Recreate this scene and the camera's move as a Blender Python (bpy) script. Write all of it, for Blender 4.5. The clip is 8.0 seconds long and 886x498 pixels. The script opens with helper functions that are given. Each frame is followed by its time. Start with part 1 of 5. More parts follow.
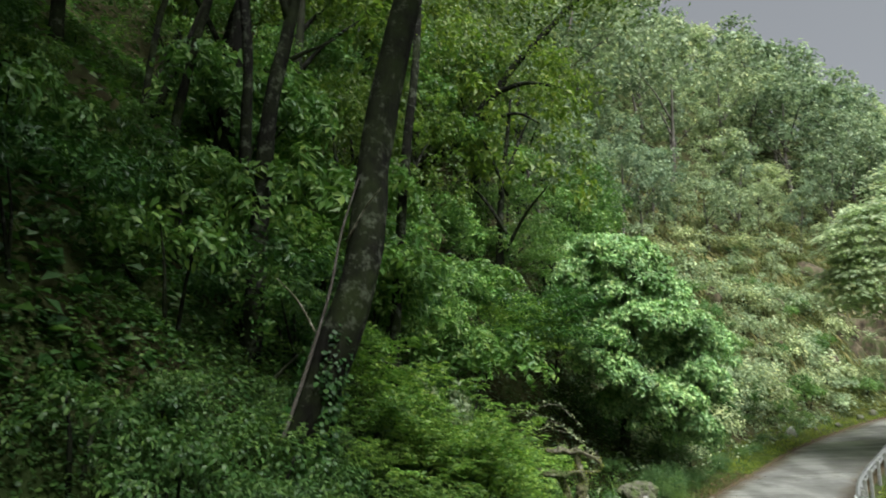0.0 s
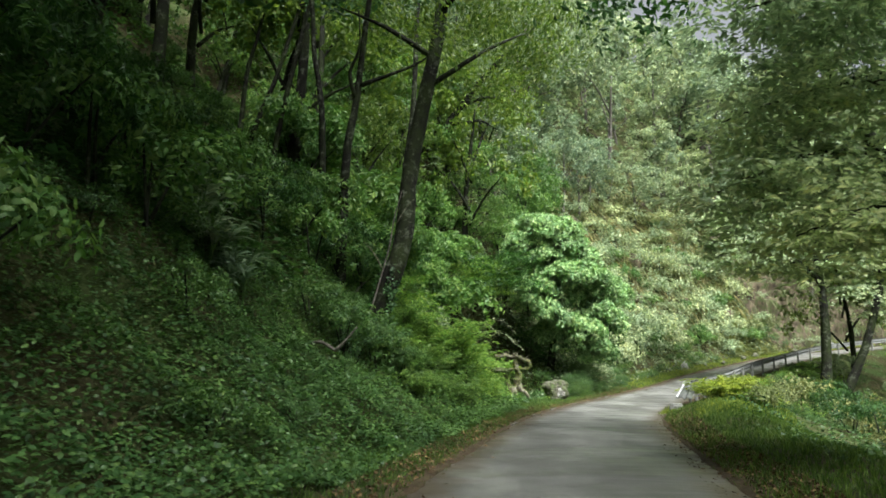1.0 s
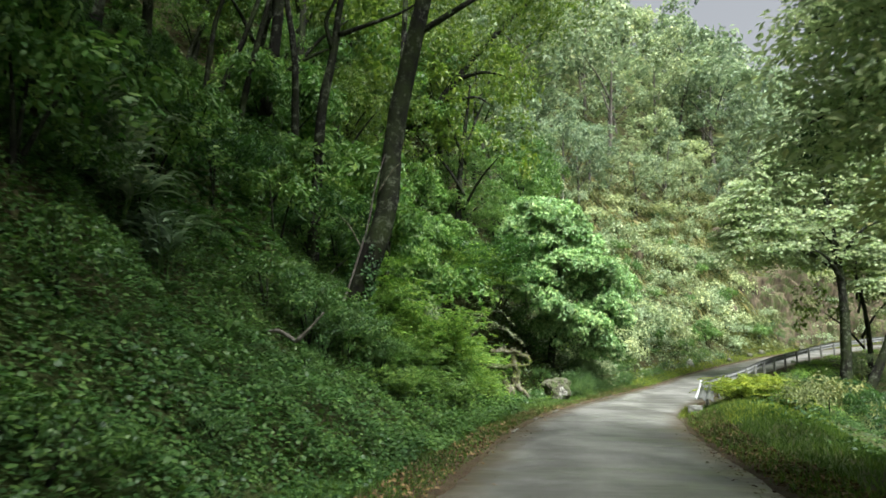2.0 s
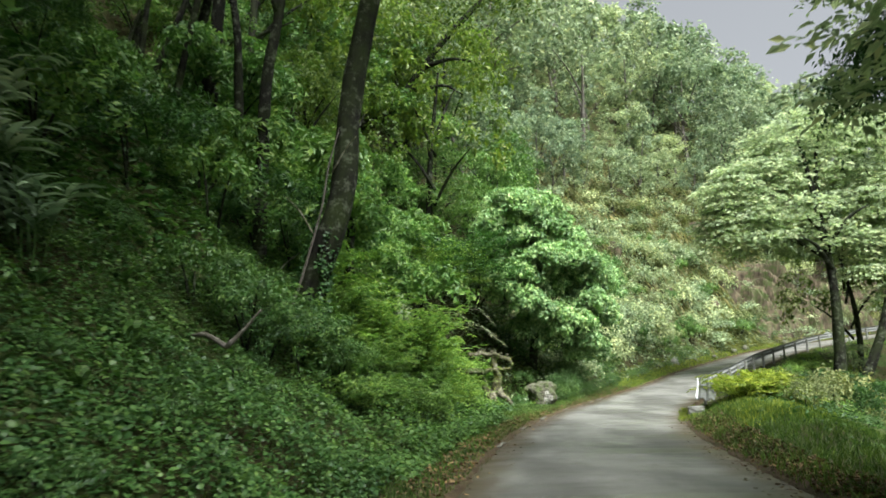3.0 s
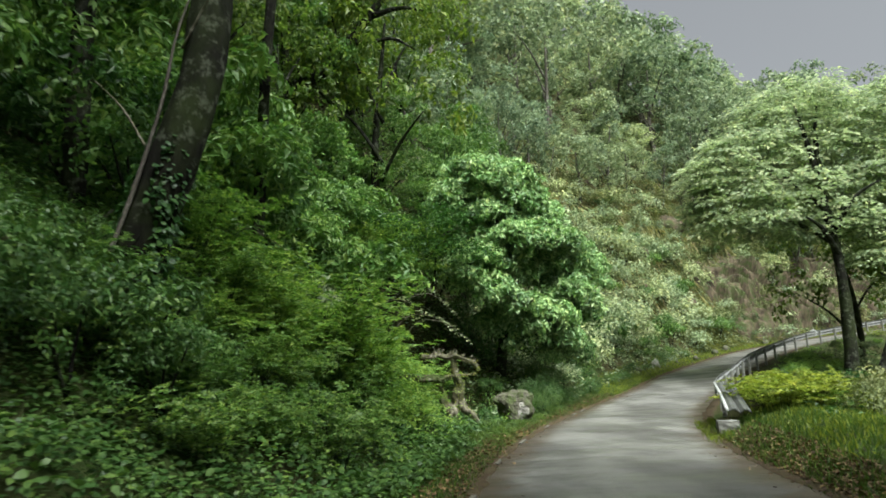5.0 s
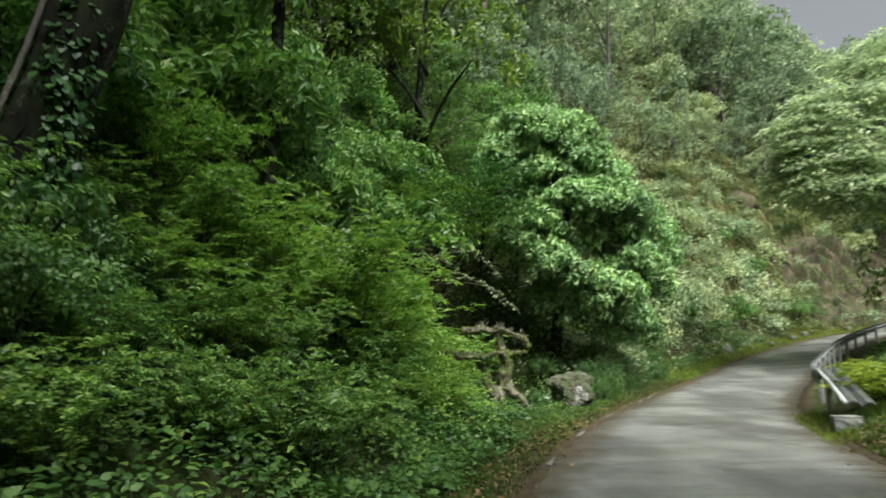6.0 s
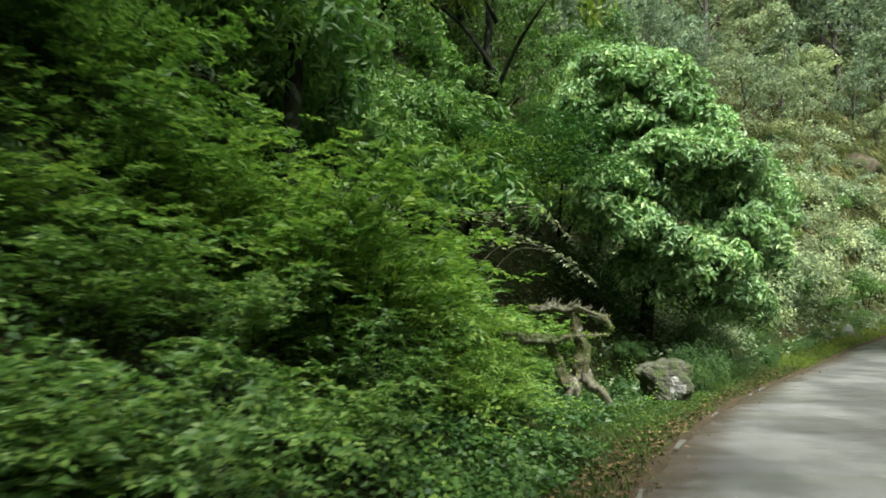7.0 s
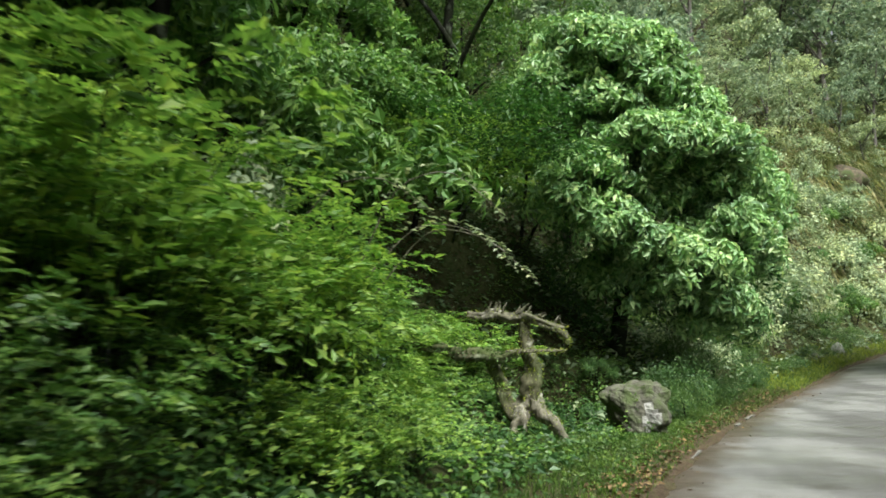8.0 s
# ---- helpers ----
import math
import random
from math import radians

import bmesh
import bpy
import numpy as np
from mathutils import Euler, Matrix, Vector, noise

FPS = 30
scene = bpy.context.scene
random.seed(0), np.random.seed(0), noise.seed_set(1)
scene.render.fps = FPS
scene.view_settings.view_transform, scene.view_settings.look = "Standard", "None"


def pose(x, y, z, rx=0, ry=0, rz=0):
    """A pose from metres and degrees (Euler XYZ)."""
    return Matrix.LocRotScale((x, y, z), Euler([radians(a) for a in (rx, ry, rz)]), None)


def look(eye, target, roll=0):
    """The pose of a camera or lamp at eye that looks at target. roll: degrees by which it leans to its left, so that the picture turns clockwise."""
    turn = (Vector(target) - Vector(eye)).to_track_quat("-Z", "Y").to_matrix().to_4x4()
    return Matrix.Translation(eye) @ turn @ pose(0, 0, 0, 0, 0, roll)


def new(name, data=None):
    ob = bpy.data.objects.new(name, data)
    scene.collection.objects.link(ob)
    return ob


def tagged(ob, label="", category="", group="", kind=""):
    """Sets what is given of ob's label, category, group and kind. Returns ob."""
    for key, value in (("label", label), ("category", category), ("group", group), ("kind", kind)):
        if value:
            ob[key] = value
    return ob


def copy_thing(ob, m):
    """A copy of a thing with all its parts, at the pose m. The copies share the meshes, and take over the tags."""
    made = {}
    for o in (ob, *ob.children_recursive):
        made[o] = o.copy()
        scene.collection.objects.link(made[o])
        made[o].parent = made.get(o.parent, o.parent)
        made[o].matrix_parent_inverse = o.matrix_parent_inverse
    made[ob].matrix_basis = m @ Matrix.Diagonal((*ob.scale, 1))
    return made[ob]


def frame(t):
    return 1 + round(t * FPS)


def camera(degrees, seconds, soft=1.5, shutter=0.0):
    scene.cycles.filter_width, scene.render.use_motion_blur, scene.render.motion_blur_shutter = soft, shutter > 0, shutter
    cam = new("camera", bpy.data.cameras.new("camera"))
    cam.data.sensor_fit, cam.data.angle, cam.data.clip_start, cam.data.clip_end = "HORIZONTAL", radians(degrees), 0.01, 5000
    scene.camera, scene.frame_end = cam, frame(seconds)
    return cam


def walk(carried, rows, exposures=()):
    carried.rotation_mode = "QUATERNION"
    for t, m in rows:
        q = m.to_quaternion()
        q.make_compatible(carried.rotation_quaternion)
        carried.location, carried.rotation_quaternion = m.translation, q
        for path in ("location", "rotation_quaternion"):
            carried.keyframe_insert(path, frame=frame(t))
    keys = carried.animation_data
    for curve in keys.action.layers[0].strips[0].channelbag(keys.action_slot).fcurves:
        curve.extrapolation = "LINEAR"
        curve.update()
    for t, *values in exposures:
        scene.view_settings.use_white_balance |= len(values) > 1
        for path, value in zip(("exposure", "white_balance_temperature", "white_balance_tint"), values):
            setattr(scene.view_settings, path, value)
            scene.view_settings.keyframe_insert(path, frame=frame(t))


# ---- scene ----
# ---- camera ----
cam = camera(65.8, 8.0, soft=1.7, shutter=0.34)
# seconds, place in metres, tilt, lean and heading in degrees
PATH = [
    (0.0, 0.186, 6.276, 3.026, 102.56, -0.86, 5.51),
    (0.5, 0.221, 4.000, 2.350, 101.20, 0.00, 2.83),
    (1.0, -0.039, -2.613, 1.339, 99.92, -0.93, 1.95),
    (1.5, -0.048, -1.343, 1.359, 99.38, -1.43, 1.74),
    (3.0, 0.000, 2.286, 1.299, 100.25, 0.79, -0.60),
    (3.5, 0.110, 3.567, 1.320, 99.11, 2.45, -1.73),
    (4.0, 0.178, 4.964, 1.315, 99.60, 3.06, -2.96),
    (5.5, 0.565, 8.649, 1.230, 101.09, 1.06, -3.76),
    (6.0, 0.766, 9.942, 1.170, 99.55, 0.47, 0.44),
    (6.5, 0.925, 11.106, 1.210, 98.59, 0.46, 5.37),
    (7.0, 1.163, 12.338, 1.286, 97.74, -0.08, 7.65),
    (7.5, 1.437, 13.670, 1.366, 97.86, -1.03, 6.48),
    (8.0, 1.733, 14.891, 1.344, 98.68, -1.01, 6.05),
]
EXPOSURES = [(0.0, 0.76, 6000, 8), (0.5, 0.86, 6000, 8), (1.0, 1.22, 6000, 9), (3.0, 1.31, 6050, 8), (4.2, 1.12, 6050, 8), (5.5, 0.80, 6050, 6), (8.0, 0.98, 6000, 8)]
walk(cam, [(r[0], pose(*r[1:])) for r in PATH], EXPOSURES)

# ---- light: bright overcast sky with a veiled sun high over the valley side ----
SUN_DIR = Vector((0.26, -0.46, 0.85)).normalized()
world = bpy.data.worlds.new("overcast_sky")
scene.world = world
world.use_nodes = True
wn, wl = world.node_tree.nodes, world.node_tree.links
sky = wn.new("ShaderNodeTexSky")
sky.sky_type, sky.sun_disc = "NISHITA", False
sky.sun_elevation = math.asin(SUN_DIR.z)
sky.sun_rotation = math.atan2(SUN_DIR.x, SUN_DIR.y)
sky.dust_density, sky.air_density = 6.0, 1.0
grey = wn.new("ShaderNodeHueSaturation")
grey.inputs["Saturation"].default_value = 0.04
wl.new(sky.outputs[0], grey.inputs["Color"])
wl.new(grey.outputs[0], wn["Background"].inputs[0])
wn["Background"].inputs[1].default_value = 0.075
lamp = bpy.data.lights.new("sun", "SUN")
lamp.energy, lamp.angle, lamp.color = 5.0, radians(35), (1.0, 0.96, 0.86)
sun = new("sun", lamp)
sun.matrix_world = look(SUN_DIR * 80, (0, 0, 0))


# ---- materials ----
def material(name, rough=0.6, spec=0.3):
    m = bpy.data.materials.new(name)
    m.use_nodes = True
    b = m.node_tree.nodes["Principled BSDF"]
    b.inputs["Roughness"].default_value = rough
    b.inputs["Specular IOR Level"].default_value = spec
    return m, m.node_tree.nodes, m.node_tree.links, b


def noise_node(n, l, scale, detail=5, rough=0.6, coords="Object", stretch=None):
    tc = n.new("ShaderNodeTexCoord")
    out = tc.outputs[coords]
    if stretch:
        mp = n.new("ShaderNodeMapping")
        mp.inputs["Scale"].default_value = stretch
        l.new(out, mp.inputs[0])
        out = mp.outputs[0]
    t = n.new("ShaderNodeTexNoise")
    t.inputs["Scale"].default_value, t.inputs["Detail"].default_value = scale, detail
    t.inputs["Roughness"].default_value = rough
    l.new(out, t.inputs["Vector"])
    return t.outputs[0]


def ramp(n, l, src, stops):
    r = n.new("ShaderNodeValToRGB")
    e = r.color_ramp.elements
    while len(e) < len(stops):
        e.new(0.5)
    for el, (p, c) in zip(e, stops):
        el.position, el.color = p, (*c, 1)
    l.new(src, r.inputs[0])
    return r.outputs[0]


def mix(n, l, fac, a, b, kind="MIX"):
    m = n.new("ShaderNodeMix")
    m.data_type, m.blend_type = "RGBA", kind
    for sock, v in ((m.inputs[0], fac), (m.inputs[6], a), (m.inputs[7], b)):
        if isinstance(v, (int, float)):
            sock.default_value = v
        elif isinstance(v, tuple):
            sock.default_value = (*v, 1)
        else:
            l.new(v, sock)
    return m.outputs[2]


def bump(n, l, b, height, strength=0.4, dist=0.02):
    bp = n.new("ShaderNodeBump")
    bp.inputs["Strength"].default_value, bp.inputs["Distance"].default_value = strength, dist
    l.new(height, bp.inputs["Height"])
    l.new(bp.outputs[0], b.inputs["Normal"])


def leaf_material(name, dark, mid, light, through_light=0.35, rough=0.45, spec=0.35, glow=(1.15, 1.25, 0.75)):
    """Leaf tissue: each leaf and each plant has its own shade, and light shines through."""
    m, n, l, b = material(name, rough, spec)
    geo = n.new("ShaderNodeNewGeometry")
    col = ramp(n, l, geo.outputs["Random Per Island"], [(0.0, dark), (0.45, mid), (0.85, light), (1.0, (light[0] * 1.12, light[1] * 1.02, light[2] * 0.85))])
    patch = ramp(n, l, noise_node(n, l, 0.9, 3), [(0.35, (0.72, 0.74, 0.70)), (0.65, (1.2, 1.18, 1.0))])
    col = mix(n, l, 1.0, col, patch, "MULTIPLY")
    info = n.new("ShaderNodeObjectInfo")
    own = ramp(n, l, info.outputs["Random"], [(0.0, (0.78, 0.85, 0.85)), (0.5, (1.0, 1.0, 1.0)), (1.0, (1.18, 1.12, 0.98))])
    col = mix(n, l, 1.0, col, own, "MULTIPLY")
    l.new(col, b.inputs["Base Color"])
    tr = n.new("ShaderNodeBsdfTranslucent")
    l.new(mix(n, l, 1.0, col, glow, "MULTIPLY"), tr.inputs[0])
    ms = n.new("ShaderNodeMixShader")
    ms.inputs[0].default_value = through_light
    l.new(b.outputs[0], ms.inputs[1])
    l.new(tr.outputs[0], ms.inputs[2])
    l.new(ms.outputs[0], n["Material Output"].inputs[0])
    return m


LEAF_BROAD = leaf_material("broad_leaf", (0.054, 0.130, 0.032), (0.098, 0.202, 0.052), (0.180, 0.296, 0.096))
LEAF_WEED = leaf_material("weed_leaf", (0.080, 0.168, 0.036), (0.148, 0.270, 0.058), (0.262, 0.385, 0.094), 0.42)
# Weed leaf colour dimmed to stand for shade on the near bank.
LEAF_WEED_SHADED = leaf_material("shaded_weed_leaf", (0.062, 0.138, 0.034), (0.120, 0.225, 0.056), (0.215, 0.325, 0.092), 0.42)
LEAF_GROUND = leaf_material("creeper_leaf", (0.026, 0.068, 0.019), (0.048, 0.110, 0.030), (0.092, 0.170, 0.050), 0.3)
# Leaf tone darkened to carry the shade under trees and in the hollow.
LEAF_DARK = leaf_material("shade_darkened_leaf", (0.018, 0.054, 0.014), (0.034, 0.092, 0.023), (0.062, 0.136, 0.037), 0.35)
LEAF_HANG = leaf_material("hanging_leaf", (0.046, 0.088, 0.017), (0.082, 0.142, 0.028), (0.145, 0.208, 0.048), 0.5)
LEAF_MID = leaf_material("slope_leaf", (0.044, 0.104, 0.026), (0.080, 0.163, 0.043), (0.145, 0.232, 0.074), 0.4)
# Haze over the far hill is mixed into these two leaf colours.
LEAF_FAR = leaf_material("hazed_hill_leaf", (0.125, 0.180, 0.118), (0.215, 0.285, 0.195), (0.345, 0.415, 0.300), 0.35, 0.6, 0.2, (1.05, 1.12, 0.9))
LEAF_PALE = leaf_material("hazed_pale_leaf", (0.170, 0.226, 0.138), (0.318, 0.390, 0.250), (0.485, 0.550, 0.385), 0.35, 0.55, 0.25, (1.05, 1.12, 0.85))
LEAF_BUSH = leaf_material("minty_broad_leaf", (0.092, 0.195, 0.076), (0.210, 0.362, 0.160), (0.415, 0.565, 0.320), 0.3, 0.45, 0.4)
LEAF_TIER = leaf_material("silvery_leaf", (0.225, 0.300, 0.180), (0.385, 0.470, 0.310), (0.555, 0.620, 0.460), 0.5, 0.55, 0.25, (1.05, 1.12, 0.85))
LEAF_STRAW = leaf_material("dead_stems", (0.12, 0.115, 0.07), (0.25, 0.24, 0.155), (0.40, 0.39, 0.27), 0.15, 0.8, 0.1)
LEAF_DRY = leaf_material("dry_scrub", (0.095, 0.112, 0.050), (0.160, 0.182, 0.085), (0.25, 0.275, 0.14), 0.25, 0.7, 0.15)
LEAF_GRASS = leaf_material("grass_blade", (0.034, 0.076, 0.016), (0.062, 0.125, 0.026), (0.115, 0.185, 0.046), 0.4)
LEAF_GOLD = leaf_material("yellow_green_weed", (0.105, 0.152, 0.022), (0.185, 0.240, 0.038), (0.300, 0.350, 0.066), 0.45)
LITTER = leaf_material("fallen_leaf", (0.045, 0.030, 0.018), (0.115, 0.075, 0.042), (0.210, 0.150, 0.088), 0.1, 0.8, 0.1)


def bark_material(name, a, b2, pale, moss=0.3, cover=0.45):
    m, n, l, b = material(name, 0.9, 0.1)
    grain = noise_node(n, l, 13, 7, 0.7, stretch=(1, 1, 0.3))
    col = ramp(n, l, grain, [(0.3, a), (0.65, b2)])
    spots = ramp(n, l, noise_node(n, l, 4.5, 6, 0.75), [(0.54, (0, 0, 0)), (0.62, (0.85, 0.85, 0.85))])
    col = mix(n, l, spots, col, pale)
    green = ramp(n, l, noise_node(n, l, 1.6, 4), [(cover, (0, 0, 0)), (cover + 0.3, (moss, moss, moss))])
    col = mix(n, l, green, col, (0.055, 0.085, 0.02))
    l.new(col, b.inputs["Base Color"])
    bump(n, l, b, grain, 0.9, 0.03)
    return m


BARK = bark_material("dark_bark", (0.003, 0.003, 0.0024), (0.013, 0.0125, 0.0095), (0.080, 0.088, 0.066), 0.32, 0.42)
BARK_GREY = bark_material("grey_bark", (0.050, 0.044, 0.036), (0.12, 0.11, 0.095), (0.20, 0.19, 0.17), 0.3)
DEADWOOD = bark_material("mossy_deadwood", (0.055, 0.050, 0.034), (0.19, 0.175, 0.125), (0.40, 0.38, 0.31), 0.7)

MOSSWOOD = bark_material("moss_covered_wood", (0.036, 0.034, 0.018), (0.135, 0.125, 0.075), (0.32, 0.31, 0.24), 0.85, 0.34)
MOSSWOOD.node_tree.nodes["Principled BSDF"].inputs["Roughness"].default_value = 1.0


def soil_material():
    m, n, l, b = material("forest_soil", 0.95, 0.1)
    fine = noise_node(n, l, 9, 8, 0.7)
    col = ramp(n, l, fine, [(0.3, (0.018, 0.014, 0.008)), (0.5, (0.045, 0.040, 0.018)), (0.7, (0.075, 0.085, 0.030))])
    big = ramp(n, l, noise_node(n, l, 0.5, 5), [(0.4, (0, 0, 0)), (0.62, (0.8, 0.8, 0.8))])
    col = mix(n, l, big, col, (0.035, 0.060, 0.015))
    l.new(col, b.inputs["Base Color"])
    bump(n, l, b, fine, 0.8, 0.08)
    return m


def road_material():
    m, n, l, b = material("worn_asphalt", 0.6, 0.45)
    fine = noise_node(n, l, 60, 6, 0.75)
    grit = ramp(n, l, fine, [(0.3, (0.078, 0.077, 0.073)), (0.7, (0.172, 0.170, 0.161))])
    patch = ramp(n, l, noise_node(n, l, 0.55, 6, 0.6, stretch=(1.0, 0.45, 1.0)), [(0.40, (0.62, 0.61, 0.59)), (0.49, (0.88, 0.88, 0.86)), (0.57, (1.35, 1.35, 1.31))])
    col = mix(n, l, 1.0, grit, patch, "MULTIPLY")
    damp = ramp(n, l, noise_node(n, l, 2.2, 5, 0.7), [(0.56, (1, 1, 1)), (0.72, (0.55, 0.52, 0.47))])
    col = mix(n, l, 1.0, col, damp, "MULTIPLY")
    edge = n.new("ShaderNodeAttribute")
    edge.attribute_name = "edge"
    wob = n.new("ShaderNodeMath")
    wob.operation = "MULTIPLY_ADD"
    l.new(noise_node(n, l, 1.3, 8, 0.75), wob.inputs[0])
    wob.inputs[1].default_value = -1.5
    l.new(edge.outputs["Fac"], wob.inputs[2])
    shift = n.new("ShaderNodeMath")
    shift.operation = "ADD"
    l.new(wob.outputs[0], shift.inputs[0])
    shift.inputs[1].default_value = 0.70
    n_ramp = ramp(n, l, shift.outputs[0], [(0.0, (0.95, 0.95, 0.95)), (0.25, (0.75, 0.75, 0.75)), (0.6, (0.0, 0.0, 0.0))])
    earth = ramp(n, l, noise_node(n, l, 18, 6, 0.7), [(0.3, (0.026, 0.019, 0.012)), (0.7, (0.085, 0.062, 0.038))])
    col = mix(n, l, n_ramp, col, earth)
    l.new(col, b.inputs["Base Color"])
    gloss = ramp(n, l, noise_node(n, l, 0.8, 5, 0.6, stretch=(0.35, 1.6, 1.0)), [(0.40, (0.36, 0.36, 0.36)), (0.62, (0.66, 0.66, 0.66))])
    l.new(gloss, b.inputs["Roughness"])
    bump(n, l, b, fine, 0.35, 0.006)
    return m


def stone_material(name, a, c, moss=0.5, scale=5, grain=None):
    m, n, l, b = material(name, 0.9, 0.2)
    g = noise_node(n, l, scale, 8, 0.65, stretch=grain)
    col = ramp(n, l, g, [(0.3, a), (0.7, c)])
    gm = ramp(n, l, noise_node(n, l, scale * 0.5, 5), [(0.45, (0, 0, 0)), (0.62, (moss, moss, moss))])
    col = mix(n, l, gm, col, (0.05, 0.07, 0.02))
    l.new(col, b.inputs["Base Color"])
    bump(n, l, b, g, 0.8, 0.05)
    return m


SOIL, ASPHALT = soil_material(), road_material()
ROCK = stone_material("mossy_rock", (0.035, 0.033, 0.022), (0.155, 0.150, 0.112), 0.9, 7)
DIRT = stone_material("leaf_strewn_dirt", (0.022, 0.015, 0.009), (0.085, 0.056, 0.032), 0.3, 14)
CLIFF = stone_material("brown_cliff", (0.016, 0.012, 0.008), (0.140, 0.112, 0.072), 0.9, 3.5, (1.0, 1.0, 0.45))
CONCRETE = stone_material("weathered_concrete", (0.13, 0.13, 0.12), (0.28, 0.28, 0.26), 0.35, 9)
WHITEWASH = stone_material("chipped_whitewash", (0.10, 0.09, 0.075), (0.52, 0.51, 0.47), 0.35, 11)
STEEL = stone_material("dull_galvanised_steel", (0.11, 0.113, 0.112), (0.24, 0.243, 0.243), 0.3, 7)
STEEL.node_tree.nodes["Principled BSDF"].inputs["Metallic"].default_value = 0.1
STEEL.node_tree.nodes["Principled BSDF"].inputs["Roughness"].default_value = 0.55
DULL_STEEL = stone_material("grimy_steel", (0.045, 0.047, 0.046), (0.115, 0.118, 0.117), 0.4, 7)
WHITE_PAINT = stone_material("dirty_white_paint", (0.26, 0.27, 0.26), (0.52, 0.53, 0.52), 0.2, 10)
EDGE_LINE = stone_material("chipped_edge_paint", (0.07, 0.065, 0.055), (0.24, 0.23, 0.20), 0.35, 14)


# ---- shared builders ----
def raw_mesh(name, verts, tris, mats, smooth=False):
    """A mesh out of numpy arrays of corners and triangles."""
    me = bpy.data.meshes.new(name)
    verts, tris = np.asarray(verts, dtype=np.float32), np.asarray(tris, dtype=np.int32)
    me.vertices.add(len(verts))
    me.vertices.foreach_set("co", verts.ravel())
    me.loops.add(tris.size)
    me.loops.foreach_set("vertex_index", tris.ravel())
    me.polygons.add(len(tris))
    me.polygons.foreach_set("loop_start", np.arange(len(tris), dtype=np.int32) * tris.shape[1])
    me.polygons.foreach_set("use_smooth", np.full(len(tris), smooth))
    me.update(calc_edges=True)
    me.validate()
    me.materials.append(mats)
    return me


def part(name, me, parent, label=""):
    ob = new(name, me)
    ob.parent = parent
    return tagged(ob, label)


def unit(v):
    return v / np.maximum(np.linalg.norm(v, axis=-1, keepdims=True), 1e-9)


def leaf_mesh(name, base, axis, normal, length, width, mat, fold=0.35, sag=0.12):
    """Single leaves, each a blade folded along its midrib with a drooping tip."""
    axis = unit(axis)
    side = unit(np.cross(axis, normal))
    up = np.cross(side, axis)
    L, W = np.asarray(length)[:, None], np.asarray(width)[:, None]
    mid = base + axis * L * 0.42
    v = np.stack([base, mid + side * W * 0.5 + up * W * 0.5 * fold, base + axis * L - up * L * sag, mid - side * W * 0.5 + up * W * 0.5 * fold], axis=1)
    n = len(base)
    i = np.arange(n)[:, None] * 4
    tris = np.concatenate([i + np.array([[0, 2, 1]]), i + np.array([[0, 3, 2]])], axis=1).reshape(-1, 3)
    return raw_mesh(name, v.reshape(-1, 3), tris, mat)


def oval_leaf_mesh(name, base, axis, normal, length, width, mat, sag=0.25):
    """Single leaves with an oval outline and an arched back, for plants close to the road."""
    axis = unit(axis)
    side = unit(np.cross(axis, normal))
    up = np.cross(side, axis)
    L, W = np.asarray(length)[:, None], np.asarray(width)[:, None] * 0.5
    a, b = base + axis * L * 0.28 + up * L * sag * 0.22, base + axis * L * 0.66 + up * L * sag * 0.12
    v = np.stack([base, a + side * W * 0.92, b + side * W * 0.78, base + axis * L - up * L * sag * 0.3, b - side * W * 0.78, a - side * W * 0.92], axis=1)
    i = np.arange(len(base))[:, None] * 6
    tris = np.concatenate([i + np.array([t]) for t in ([0, 5, 1], [1, 5, 4], [1, 4, 2], [2, 4, 3])], axis=1).reshape(-1, 3)
    return raw_mesh(name, v.reshape(-1, 3), tris, mat)


def tube(name, pts, radii, mat, sides=9, rough=0.08, seed=0):
    """A tapered, slightly gnarled stem along a line of points."""
    r = np.random.default_rng(seed)
    pts, radii = np.asarray(pts, float), np.asarray(radii, float)
    t = np.linspace(0, len(pts) - 1, max(4, (len(pts) - 1) * 4 + 1))
    idx = np.arange(len(pts))
    c = np.stack([np.interp(t, idx, pts[:, k]) for k in range(3)], 1)
    for _ in range(2):
        c[1:-1] = (c[:-2] + 2 * c[1:-1] + c[2:]) / 4
    rad = np.interp(t, idx, radii)
    c[:, 0] += rad * 0.42 * np.sin(t * 2.1 + seed * 1.3)
    c[:, 1] += rad * 0.42 * np.cos(t * 1.7 + seed * 2.1)
    d = unit(np.gradient(c, axis=0))
    a = np.empty_like(d)
    a[0] = unit(np.cross(d[0], [1.0, 0, 0] if abs(d[0, 0]) < 0.8 else [0, 0, 1.0]))
    for j in range(1, len(d)):
        a[j] = unit(a[j - 1] - d[j] * (a[j - 1] @ d[j]))
    b = np.cross(d, a)
    ang = np.linspace(0, 2 * math.pi, sides, endpoint=False)
    jit = 1 + r.normal(0, rough, (len(c), sides))
    ring = c[:, None] + (a[:, None] * np.cos(ang)[None, :, None] + b[:, None] * np.sin(ang)[None, :, None]) * (rad[:, None] * jit)[..., None]
    n = len(c)
    tris = []
    for j in range(n - 1):
        for k in range(sides):
            p, q = j * sides + k, j * sides + (k + 1) % sides
            tris += [(p, q, q + sides), (p, q + sides, p + sides)]
    v = np.concatenate([ring.reshape(-1, 3), c[-1:] + d[-1:] * rad[-1], c[:1]])
    e = n * sides
    for k in range(sides):
        tris.append(((n - 1) * sides + k, (n - 1) * sides + (k + 1) % sides, e))
        tris.append(((k + 1) % sides, k, e + 1))
    return raw_mesh(name, v, tris, mat, True)


